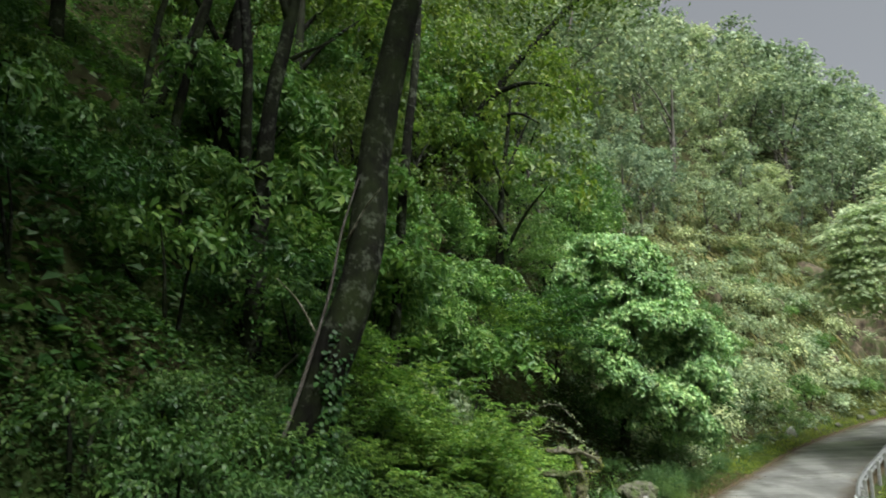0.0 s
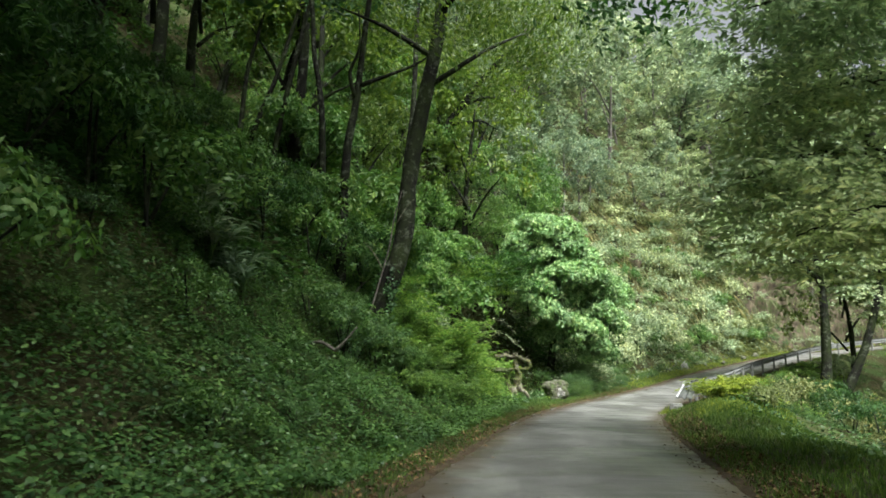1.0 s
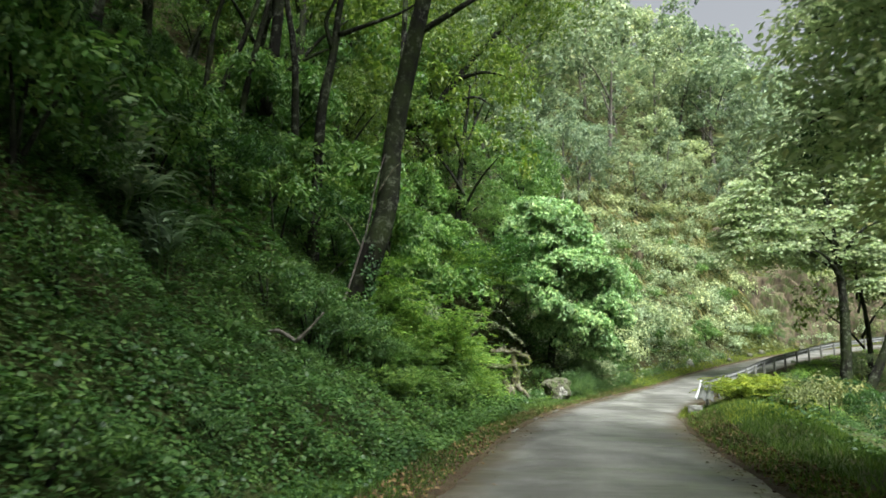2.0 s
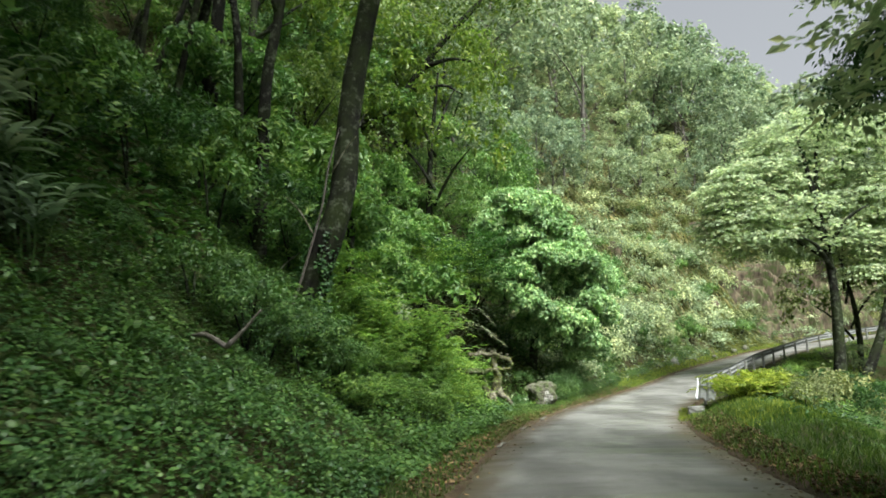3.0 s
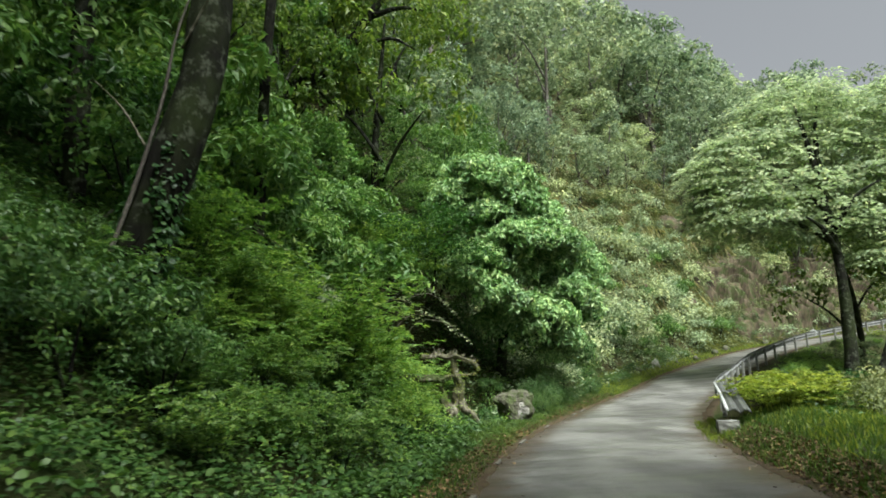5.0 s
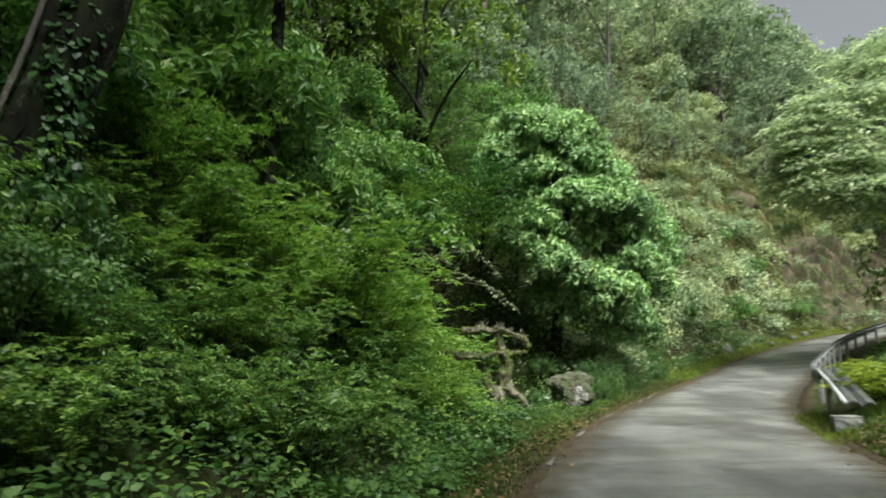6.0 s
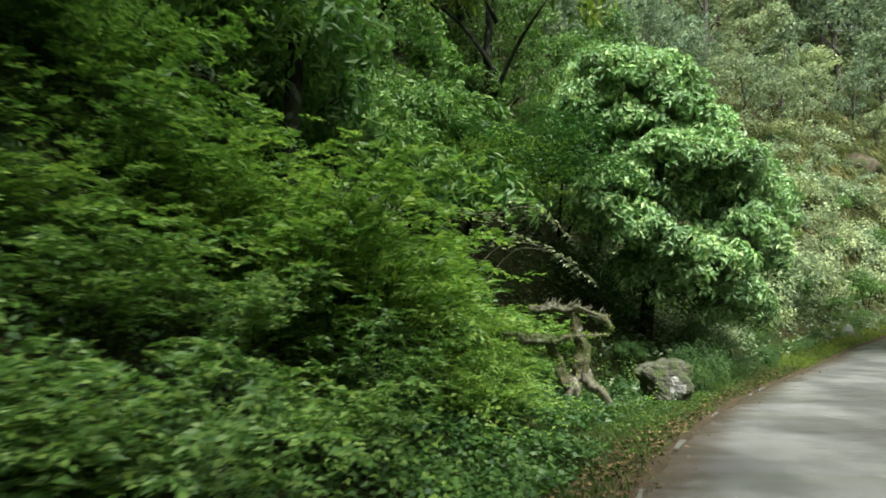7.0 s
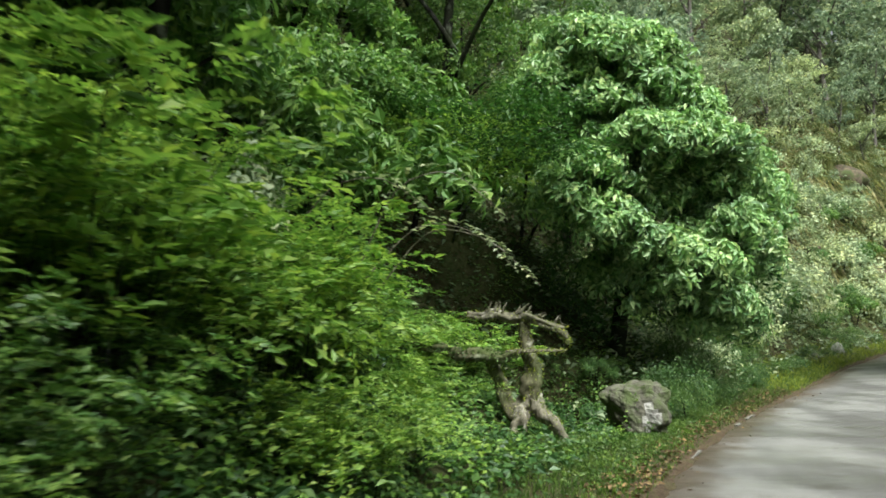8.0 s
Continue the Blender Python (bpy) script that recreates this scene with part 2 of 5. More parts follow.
def hash2(ix, iy):
    h = np.sin(ix * 127.1 + iy * 311.7) * 43758.5453
    return h - np.floor(h)


def vnoise(x, y):
    """Smooth value noise from 0 to 1 over the plan."""
    ix, iy = np.floor(x), np.floor(y)
    fx, fy = x - ix, y - iy
    fx, fy = fx * fx * (3 - 2 * fx), fy * fy * (3 - 2 * fy)
    a, b, c, d = hash2(ix, iy), hash2(ix + 1, iy), hash2(ix, iy + 1), hash2(ix + 1, iy + 1)
    return (a * (1 - fx) + b * fx) * (1 - fy) + (c * (1 - fx) + d * fx) * fy


# ---- the lie of the land: left road edge as a line of x, y, z ----
EDGE = np.array([
    (-5.5, -30, 0), (-3.6, -15, 0), (-2.1, -5, 0), (-0.9, 4, 0), (0.1, 9.8, 0), (1.25, 15.7, 0), (2.45, 20.2, 0.02), (4.3, 25.2, 0.08),
    (6.6, 30, 0.22), (9.6, 35, 0.55), (13.1, 40.2, 1.12), (17.5, 45.6, 1.78), (22.5, 50.6, 2.5), (28.5, 55, 3.15), (36, 58.5, 3.9),
    (46, 60, 4.7), (60, 58, 5.6), (80, 50, 6.9)], dtype=float)
ROAD_W = 3.8


def spline(pts, per=14):
    p = np.vstack([2 * pts[0] - pts[1], pts, 2 * pts[-1] - pts[-2]])
    out = []
    for i in range(1, len(p) - 2):
        t = np.linspace(0, 1, per, endpoint=False)[:, None]
        a, b, c, d = p[i - 1], p[i], p[i + 1], p[i + 2]
        out.append(0.5 * (2 * b + (c - a) * t + (2 * a - 5 * b + 4 * c - d) * t ** 2 + (3 * b - a - 3 * c + d) * t ** 3))
    return np.vstack(out + [pts[-1:]])


LINE = spline(EDGE)
TAN = unit(np.gradient(LINE[:, :2], axis=0))
RIGHT = np.stack([TAN[:, 1], -TAN[:, 0]], 1)


def road_frame(x, y):
    """Distance to the right of the road's left edge, and the road's height there."""
    x, y = np.atleast_1d(np.asarray(x, float)), np.atleast_1d(np.asarray(y, float))
    d, z = np.empty(len(x)), np.empty(len(x))
    for k in range(0, len(x), 20000):
        s = slice(k, k + 20000)
        dx, dy = x[s, None] - LINE[None, :, 0], y[s, None] - LINE[None, :, 1]
        q = dx * dx + dy * dy
        i = q.argmin(1)
        r = np.arange(len(i))
        side = dx[r, i] * RIGHT[i, 0] + dy[r, i] * RIGHT[i, 1]
        d[s] = np.sqrt(q[r, i]) * np.where(side < 0, -1, 1)
        z[s] = LINE[i, 2]
    return d, z


def terrain(x, y):
    x, y = np.atleast_1d(np.asarray(x, float)), np.atleast_1d(np.asarray(y, float))
    d, zr = road_frame(x, y)
    e = np.maximum(-d, 0)
    steep = np.interp(y + 0.35 * x, [26, 46], [1.0, 1.36])
    toe = np.interp(y, [20, 23.2, 27.5, 31], [1.2, 2.15, 2.0, 1.2])
    bank = 0.14 * np.minimum(e, toe) + (0.75 * np.clip(e - toe, 0, 1.8) + 1.0 * np.maximum(e - toe - 1.8, 0)) * steep
    cap = np.interp(x, [0, 22, 36, 55, 85], [95, 78, 43, 20, 12])
    bank = np.where(bank > 2, 2 + cap * (1 - np.exp(-np.maximum(bank - 2, 0) / cap)) * 1.15, bank)
    lump = (vnoise(x * 0.35, y * 0.35) - 0.5) * 1.3 + (vnoise(x * 1.1 + 9, y * 1.1) - 0.5) * 0.4
    bank += lump * np.clip((e - 1.5) / 3, 0, 1) * (1 + np.clip(e / 25, 0, 2))
    bank -= 3.4 * np.exp(-((x - 1.4) ** 2 + 0.8 * (y - 28.6) ** 2) / 2.6)
    f = np.maximum(d - ROAD_W, 0)
    fall = np.interp(y, [12, 17, 24, 30], [0.10, 0.30, 0.30, 0.10]) * np.minimum(f, 1.5) - 0.42 * np.clip(f - 2.2, 0, 40) + 0.75 * np.clip(f - 45, 0, 60)
    fall += lump * 0.5 * np.clip((f - 1) / 4, 0, 1)
    return zr + np.where(d < 0, bank, fall) - np.where((d > -0.02) & (d < ROAD_W + 0.02), 0.05, 0.0)


def ground_sheet():
    def axis(a, b, step, far):
        core = np.arange(a, b + step / 2, step)
        grow = np.cumsum(step * 1.25 ** np.arange(1, 40))
        grow = grow[grow < far]
        return np.concatenate([(a - grow)[::-1], core, b + grow])
    xs, ys = axis(-16, 34, 0.4, 900), axis(-6, 64, 0.4, 900)
    X, Y = np.meshgrid(xs, ys)
    Z = terrain(X.ravel(), Y.ravel())
    far = np.clip((np.hypot(X.ravel() - 10, Y.ravel() - 25) - 150) / 200, 0, 1)
    Z = Z * (1 - far) + far * 20
    nx, ny = len(xs), len(ys)
    i = (np.arange(ny - 1)[:, None] * nx + np.arange(nx - 1)[None, :]).ravel()
    quads = np.stack([i, i + 1, i + 1 + nx, i + nx], 1)
    me = raw_mesh("ground", np.stack([X.ravel(), Y.ravel(), Z], 1), quads, SOIL, True)
    tagged(new("ground", me), "dark forest soil of a steep overgrown hillside", "ground", kind="structure")


def road_strip():
    m = 25
    offs = np.linspace(0, ROAD_W, m)
    wob = 0.10 * (vnoise(LINE[:, 0] * 1.3, LINE[:, 1] * 1.3) - 0.5)
    rows = []
    for k, o in enumerate(offs):
        w = wob * (1 if k == 0 else -1 if k == m - 1 else 0)
        rows.append(np.column_stack([LINE[:, :2] + RIGHT * (o + w)[:, None], LINE[:, 2] + 0.03 * math.sin(math.pi * o / ROAD_W)]))
    v = np.stack(rows, 1)
    n = len(LINE)
    i = (np.arange(n - 1)[:, None] * m + np.arange(m - 1)[None, :]).ravel()
    quads = np.stack([i, i + 1, i + 1 + m, i + m], 1)
    me = raw_mesh("road", v.reshape(-1, 3), quads, ASPHALT, True)
    near = np.tile(np.minimum(offs, ROAD_W - offs), n).astype(np.float32)
    me.attributes.new("edge", "FLOAT", "POINT").data.foreach_set("value", near)
    tagged(new("road", me), "narrow worn grey asphalt mountain road bending round the hill", "road", kind="structure")


def shoulder(name, side, label):
    """A ragged strip of dirt and rotting leaves over the edge of the asphalt."""
    t = np.linspace(0, len(LINE) - 1, 2400)
    k = np.arange(len(LINE))
    c = np.stack([np.interp(t, k, LINE[:, a]) for a in range(3)], 1)
    rt = np.stack([np.interp(t, k, RIGHT[:, a]) for a in range(2)], 1)
    wid = 0.03 + 0.10 * vnoise(t * 0.6, t * 0 + 3 + side) + 0.05 * vnoise(t * 2.0, t * 0 + side)
    if side > 0:
        inner, outer = ROAD_W - wid * 0.8, np.full(len(t), ROAD_W + 0.25)
    else:
        inner, outer = wid, np.full(len(t), -0.22)
    rows = []
    for f in (0.0, 0.12, 0.5, 1.0):
        o = inner + (outer - inner) * f
        h = 0.004 + 0.03 * np.sin(math.pi * min(f, 0.5)) + 0.015 * vnoise(t * 5 + f * 9, t * 0 + f)
        h = np.where(f == 0.0, 0.004, h) + 0.03 * np.sin(math.pi * np.clip(o / ROAD_W, 0, 1))
        rows.append(np.column_stack([c[:, :2] + rt * o[:, None], c[:, 2] + h]))
    v = np.stack(rows, 1)
    i = (np.arange(len(t) - 1)[:, None] * 4 + np.arange(3)[None, :]).ravel()
    tagged(new(name, raw_mesh(name, v.reshape(-1, 3), np.stack([i, i + 1, i + 5, i + 4], 1), DIRT, True)), label, "road shoulder", kind="structure")


ground_sheet()
road_strip()
shoulder("shoulder_hill", -1, "strip of brown dirt and rotten leaves along the asphalt")
shoulder("shoulder_valley", 1, "strip of brown dirt and rotten leaves along the asphalt")


# ---- plant builders ----
def thing(name, label, category, group="", m=None):
    ob = new(name)
    ob.empty_display_size = 0.2
    if m is not None:
        ob.matrix_basis = m
    return tagged(ob, label, category, group)


def rosettes(r, C, U, k, L, droop=0.35, spread=0.06, wide=0.42):
    """Leaves in whorls round the twig ends C, which point along U."""
    n = len(C)
    ref = np.where(np.abs(U[:, 2:3]) > 0.9, np.array([[1.0, 0, 0]]), np.array([[0, 0, 1.0]]))
    a = unit(np.cross(U, ref))
    b = np.cross(U, a)
    az = r.uniform(0, 2 * math.pi, (n, k))[..., None]
    out = a[:, None] * np.cos(az) + b[:, None] * np.sin(az)
    tilt = r.normal(-droop, 0.35, (n, k, 1))
    axis = out * np.cos(tilt) + U[:, None] * np.sin(tilt)
    nor = U[:, None] + r.normal(0, 0.25, (n, k, 3))
    base = C[:, None] + out * spread + r.normal(0, spread, (n, k, 3))
    ln = L * r.uniform(0.6, 1.15, (n, k))
    return base.reshape(-1, 3), axis.reshape(-1, 3), nor.reshape(-1, 3), ln.ravel(), (ln * wide * r.uniform(0.8, 1.2, (n, k))).ravel()


def lobe_points(r, lobes, n, low=-0.35, ragged=0.25):
    """Twig ends over a crown of several lobes, with hollows between them and a ragged skin."""
    lobes = np.asarray(lobes, float)
    area = (lobes[:, 3] * lobes[:, 4] * lobes[:, 5]) ** (2 / 3)
    pick = r.choice(len(lobes), n, p=area / area.sum())
    d = unit(r.normal(0, 1, (n, 3)) + np.array([0, 0, 0.25]))
    d[:, 2] = np.where(d[:, 2] < low, -d[:, 2], d[:, 2])
    q = lobes[pick]
    wav = vnoise(d[:, 0] * 3.1 + pick * 7.7, d[:, 1] * 3.1 + d[:, 2] * 4.3)
    rad = 0.72 + ragged * 2 * (wav - 0.3) + r.normal(0, 0.07, n)
    C = q[:, :3] + d * q[:, 3:6] * rad[:, None]
    keep = np.ones(n, bool)
    for i, s in enumerate(lobes):
        inside = (((C - s[:3]) / s[3:6]) ** 2).sum(1) < 0.36
        keep &= ~(inside & (pick != i))
    return C[keep], d[keep]


def clumps(r, C, d, size, per):
    """Twig ends gathered into small domes, so that a crown shows lit heads and dark gaps."""
    n = len(C)
    o = unit(r.normal(0, 1, (n, per, 3)) + d[:, None] * 0.5 + np.array([0, 0, 0.55]))
    s = size * r.uniform(0.6, 1.3, (n, 1, 1))
    Q = C[:, None] + o * s * np.array([1, 1, 0.72])
    return Q.reshape(-1, 3), unit(o + np.array([0, 0, 0.35])).reshape(-1, 3)


def sprays(r, C, size, k, L, wide=0.45, tilt=0.12, d=None, face=(0, 0, 0)):
    """Flat, level fans of leaves, as on trees that grow in tiers."""
    n = len(C)
    ang = r.uniform(0, 2 * math.pi, (n, k, 1))
    rad = np.sqrt(r.uniform(0.02, 1, (n, k, 1))) * size
    out = np.concatenate([np.cos(ang), np.sin(ang), np.zeros_like(ang)], 2)
    base = C[:, None] + out * rad + r.normal(0, 0.04, (n, k, 3)) - np.array([0, 0, 1.0]) * (rad ** 2) * 0.45
    axis = out + r.normal(0, 0.45, (n, k, 3)) * np.array([1, 1, 0.5]) - np.array([0, 0, 0.2])
    nor = np.array([0, 0, 1.0]) + np.array(face) + out * rad * 0.8 + r.normal(0, tilt * 2, (n, k, 3))
    if d is not None:
        nor = nor + (d * np.array([0.8, 0.8, 0.2]))[:, None]
        base = base - np.array([0, 0, 1.0]) * ((base - C[:, None]) * d[:, None]).sum(2, keepdims=True) * 0.35
    ln = L * r.uniform(0.6, 1.2, (n, k))
    return base.reshape(-1, 3), axis.reshape(-1, 3), nor.reshape(-1, 3), ln.ravel(), (ln * wide).ravel()


def arcs(r, S, m, reach, height, curl, foot=0.15):
    """Stems that rise from a foot and bend over."""
    az = r.uniform(0, 2 * math.pi, (S, 1))
    lean = r.uniform(0.15, 1.0, (S, 1)) * reach
    h = height * r.uniform(0.55, 1.1, (S, 1))
    t = np.linspace(0, 1, m)[None, :]
    out = np.stack([np.cos(az), np.sin(az)], 2)
    xy = out * (lean * t ** 1.5 + foot * r.uniform(0, 1, (S, 1)))[..., None]
    z = h * (t * (1 + curl * 0.5) - curl * t ** 2.2)
    return np.concatenate([xy, z[..., None]], 2)


def stem_mesh(name, P, thick, mat):
    """Thin three-sided stems along the lines P."""
    S, m, _ = P.shape
    d = unit(np.gradient(P, axis=1))
    a = unit(np.cross(d, np.array([0.31, 0.87, 0.2])))
    b = np.cross(d, a)
    w = (thick * np.linspace(1, 0.3, m))[None, :, None, None]
    ang = np.array([0, 2.1, 4.2])
    v = P[:, :, None] + (a[:, :, None] * np.cos(ang)[None, None, :, None] + b[:, :, None] * np.sin(ang)[None, None, :, None]) * w
    base = (np.arange(S)[:, None, None] * m + np.arange(m - 1)[None, :, None]) * 3
    k = np.arange(3)[None, None, :]
    k2 = (k + 1) % 3
    quads = np.stack([base + k, base + k2, base + k2 + 3, base + k + 3], 3).reshape(-1, 4)
    return raw_mesh(name, v.reshape(-1, 3), quads, mat)


def along(r, P, per, L, wide, rise=0.3, start=0.2, taper=0.5):
    """Leaves set by turns along the stems P."""
    S, m, _ = P.shape
    t = np.sort(r.uniform(start, 1, (S, per)), 1)
    f = t * (m - 1)
    i = np.minimum(f.astype(int), m - 2)
    w = (f - i)[..., None]
    rows = np.arange(S)[:, None]
    base = P[rows, i] * (1 - w) + P[rows, i + 1] * w
    d = unit(P[rows, i + 1] - P[rows, i])
    az = r.uniform(0, 2 * math.pi, (S, per, 1))
    side = np.concatenate([np.cos(az), np.sin(az), np.zeros_like(az)], 2)
    axis = side + d * rise + r.normal(0, 0.15, (S, per, 3))
    nor = np.array([0, 0, 1.0]) + d * 0.3 + r.normal(0, 0.25, (S, per, 3))
    ln = L * (1 - taper * t) * r.uniform(0.7, 1.25, (S, per))
    return base.reshape(-1, 3), axis.reshape(-1, 3), nor.reshape(-1, 3), ln.ravel(), (ln * wide).ravel()


def twigs(r, P, per, k, L, reach):
    """Small leaves in two rows along short side twigs of the stems P."""
    S, m, _ = P.shape
    t = np.sort(r.uniform(0.2, 1, (S, per)), 1)
    f = t * (m - 1)
    i = np.minimum(f.astype(int), m - 2)
    w = (f - i)[..., None]
    rows = np.arange(S)[:, None]
    base = P[rows, i] * (1 - w) + P[rows, i + 1] * w
    d = unit(P[rows, i + 1] - P[rows, i])
    az = r.uniform(0, 2 * math.pi, (S, per, 1))
    out = unit(np.concatenate([np.cos(az), np.sin(az), np.zeros_like(az)], 2) + d * 0.7 + r.normal(0, 0.15, (S, per, 3)))
    side = unit(np.cross(out, np.array([0, 0, 1.0])))
    ln = reach * (1.1 - 0.5 * t) * r.uniform(0.6, 1.2, (S, per))
    s = (np.arange(k) + 1.0) / k
    pos = base[:, :, None] + out[:, :, None] * (ln[..., None] * s)[..., None] - np.array([0, 0, 1.0]) * (ln[..., None] * s ** 2 * 0.3)[..., None]
    turn = np.where(np.arange(k) % 2 == 0, 1.0, -1.0)[None, None, :, None]
    axis = side[:, :, None] * turn + out[:, :, None] * 0.6 + r.normal(0, 0.22, (S, per, k, 3))
    nor = np.array([0, 0, 1.0]) + out[:, :, None] * 0.25 + r.normal(0, 0.25, (S, per, k, 3))
    lf = L * r.uniform(0.65, 1.25, (S, per, k))
    return pos.reshape(-1, 3), axis.reshape(-1, 3), nor.reshape(-1, 3), lf.ravel(), (lf * 0.52).ravel()


def fronds(P, per, L, wide=0.26):
    """Paired leaflets along each frond."""
    S, m, _ = P.shape
    t = np.linspace(0.15, 0.99, per)
    f = t * (m - 1)
    i = np.minimum(f.astype(int), m - 2)
    w = (f - i)[None, :, None]
    base = P[:, i] * (1 - w) + P[:, i + 1] * w
    d = unit(P[:, i + 1] - P[:, i])
    side = unit(np.cross(d, np.array([0, 0, 1.0])))
    up = np.cross(side, d)
    ln = np.broadcast_to(L * np.sin(math.pi * (0.12 + 0.88 * t)) ** 0.8, (S, per))
    out = []
    for s in (1, -1):
        out.append((base, side * s + d * 0.35 - up * 0.1, up, ln))
    base, axis, nor, ln = (np.concatenate([o[k] for o in out], 1) for k in range(4))
    return base.reshape(-1, 3), axis.reshape(-1, 3), nor.reshape(-1, 3), ln.ravel(), (ln * wide).ravel()


def broad_shrub(seed, mat, L=0.2, R=1.2, n=330, k=8, label="broad-leaved green shrub on the bank", group="broad shrubs"):
    r = np.random.default_rng(seed)
    t = thing("shrub", label, "shrub", group)
    lobes = [(0, 0, R * 0.9, R, R, R * 0.85)] + [(R * 0.7 * math.cos(a), R * 0.7 * math.sin(a), R * r.uniform(0.5, 1.2), R * 0.6, R * 0.6, R * 0.55) for a in r.uniform(0, 6.28, 4)]
    C, d = lobe_points(r, lobes, n)
    Q, U = clumps(r, C[:max(12, n // 8)], d[:max(12, n // 8)], R * 0.24, 8)
    part("foliage", (oval_leaf_mesh if L < 0.16 else leaf_mesh)("foliage", *rosettes(r, Q, U, k, L, 0.4), mat), t)
    for j in range(3):
        tip = C[j * 5]
        part("stem", tube("stem", [(0.1 * j - 0.1, 0, -0.3), tip * 0.5 + np.array([0, 0, 0.1]), tip], [0.035, 0.025, 0.01], BARK, 5, 0.05, seed + j), t)
    return t


def weed_shrub(seed, mat, L=0.098, S=52, per=52, reach=1.1, height=1.5, label="fine-leaved yellow-green weed thicket", group="weed thickets"):
    r = np.random.default_rng(seed)
    t = thing("weed_thicket", label, "weed", group)
    P = arcs(r, S, 6, reach, height, 0.6, 0.6)
    P[..., 2] -= 0.15
    tagged(part("stem_mass", stem_mesh("stem_mass", P, 0.004, BARK), t), kind="stuff")
    part("foliage", leaf_mesh("foliage", *twigs(r, P, max(4, per // 5), 10, L * 0.78, L * 3.0), mat, 0.3, 0.1), t)
    return t


def small_leaf_bush(seed, mat, L=0.14, R=1.1, n=170, k=8, label="dense small-leaved bush on the slope", group="slope bushes", name="bush"):
    r = np.random.default_rng(seed)
    t = thing(name, label, "bush", group)
    lobes = [(r.normal(0, R * 0.45), r.normal(0, R * 0.45), R * r.uniform(0.3, 0.8), R * r.uniform(0.5, 0.8), R * r.uniform(0.5, 0.8), R * r.uniform(0.45, 0.7)) for _ in range(6)]
    C, d = lobe_points(r, lobes, n, -0.2, 0.35)
    part("foliage", leaf_mesh("foliage", *rosettes(r, C, unit(d + np.array([0, 0, 0.5])), k, L, 0.1, 0.09, 0.5), mat), t)
    part("stem", tube("stem", [(0, 0, -0.3), (0.05, 0, R * 0.4), (0.1, 0.1, R * 0.8)], [0.04, 0.03, 0.01], BARK, 5), t)
    return t


def fern(seed, mat, S=13, reach=0.8, height=0.75, L=0.16, label="arching green fern on the bank", group="ferns"):
    r = np.random.default_rng(seed)
    t = thing("fern", label, "fern", group)
    P = arcs(r, S, 9, reach, height, 0.75, 0.05)
    tagged(part("stalk_mass", stem_mesh("stalk_mass", P, 0.006, mat), t), kind="stuff")
    tagged(part("frond_spray", leaf_mesh("frond_spray", *fronds(P, 34, L, 0.16), mat, 0.1, 0.05), t), kind="stuff")
    return t


def grass_clump(seed, mat, n=60, L=0.7, label="clump of long grass blades", group="grass clumps", name="grass_clump"):
    r = np.random.default_rng(seed)
    t = thing(name, label, "grass", group)
    P = arcs(r, n, 5, L * 0.7, L, 0.75, 0.22)
    w = 0.016 * np.array([1, 1, 0.8, 0.5, 0.1])
    d = unit(np.gradient(P, axis=1))
    side = unit(np.cross(d, np.array([0, 0, 1.0]) + 0.01)) * w[None, :, None]
    v = np.stack([P - side, P + side], 2)
    i = ((np.arange(n)[:, None] * 5 + np.arange(4)[None, :]) * 2).reshape(-1, 1)
    tagged(part("tuft", raw_mesh("tuft", v.reshape(-1, 3), i + np.array([[0, 1, 3, 2]]), mat), t), kind="stuff")
    return t


def hill_tree(seed, mat, H=8.0, R=2.7, n=220, k=8, L=0.35, bark=None, label="slender pale green tree on the far hillside", group="hillside trees", flat=False):
    r = np.random.default_rng(seed)
    t = thing("tree", label, "tree", group)
    lean = r.normal(0, 0.5, 2)
    top = np.array([lean[0], lean[1], H * 0.8])
    part("trunk", tube("trunk", [(0, 0, -0.8), top * 0.45 + r.normal(0, 0.15, 3) * [1, 1, 0], top], [0.16, 0.11, 0.04], bark or BARK_GREY, 7, 0.06, seed), t)
    lobes = [(*(top + np.array([0, 0, -0.3])), R * 0.8, R * 0.8, R * 0.7)]
    for j in range(7):
        a, h = r.uniform(0, 6.28), r.uniform(0.40, 0.95)
        c = np.array([math.cos(a) * R * r.uniform(0.5, 0.8), math.sin(a) * R * r.uniform(0.5, 0.8), H * h]) + np.append(lean * h, 0)
        lobes.append((*c, R * r.uniform(0.42, 0.6), R * r.uniform(0.42, 0.6), R * r.uniform(0.32, 0.5)))
        if j < 4:
            s = top * (h - 0.15)
            part("limb", tube("limb", [s, (s + c) / 2 + np.array([0, 0, 0.2]), c], [0.06, 0.045, 0.015], bark or BARK_GREY, 5, 0.05, seed + j), t)
    C, d = lobe_points(r, lobes, n, -0.5, 0.3)
    if flat:
        q = sprays(r, C, 0.7, k, L)
    else:
        Q, U = clumps(r, C[:n // 5], d[:n // 5], R * 0.2, 5)
        q = rosettes(r, Q, U, k, L, 0.3, L * 0.4, 0.55)
    part("crown", leaf_mesh("crown", *q, mat), t)
    return t


PLANTED = set()
rg3 = np.random.default_rng(73)


def settings(protos, spots, r, lo, hi, sink):
    """A plant and its placing for every spot, each turned and sized on its own."""
    x, y = np.array([s[0] for s in spots]), np.array([s[1] for s in spots])
    z = terrain(x, y)
    for i in range(len(spots)):
        p = protos[int(r.integers(len(protos)))]
        s = r.uniform(lo, hi)
        yield p, pose(x[i], y[i], z[i] - sink * s, r.normal(0, 5), r.normal(0, 5), r.uniform(0, 360)) @ Matrix.Diagonal((s, s, s * r.uniform(0.85, 1.15), 1))


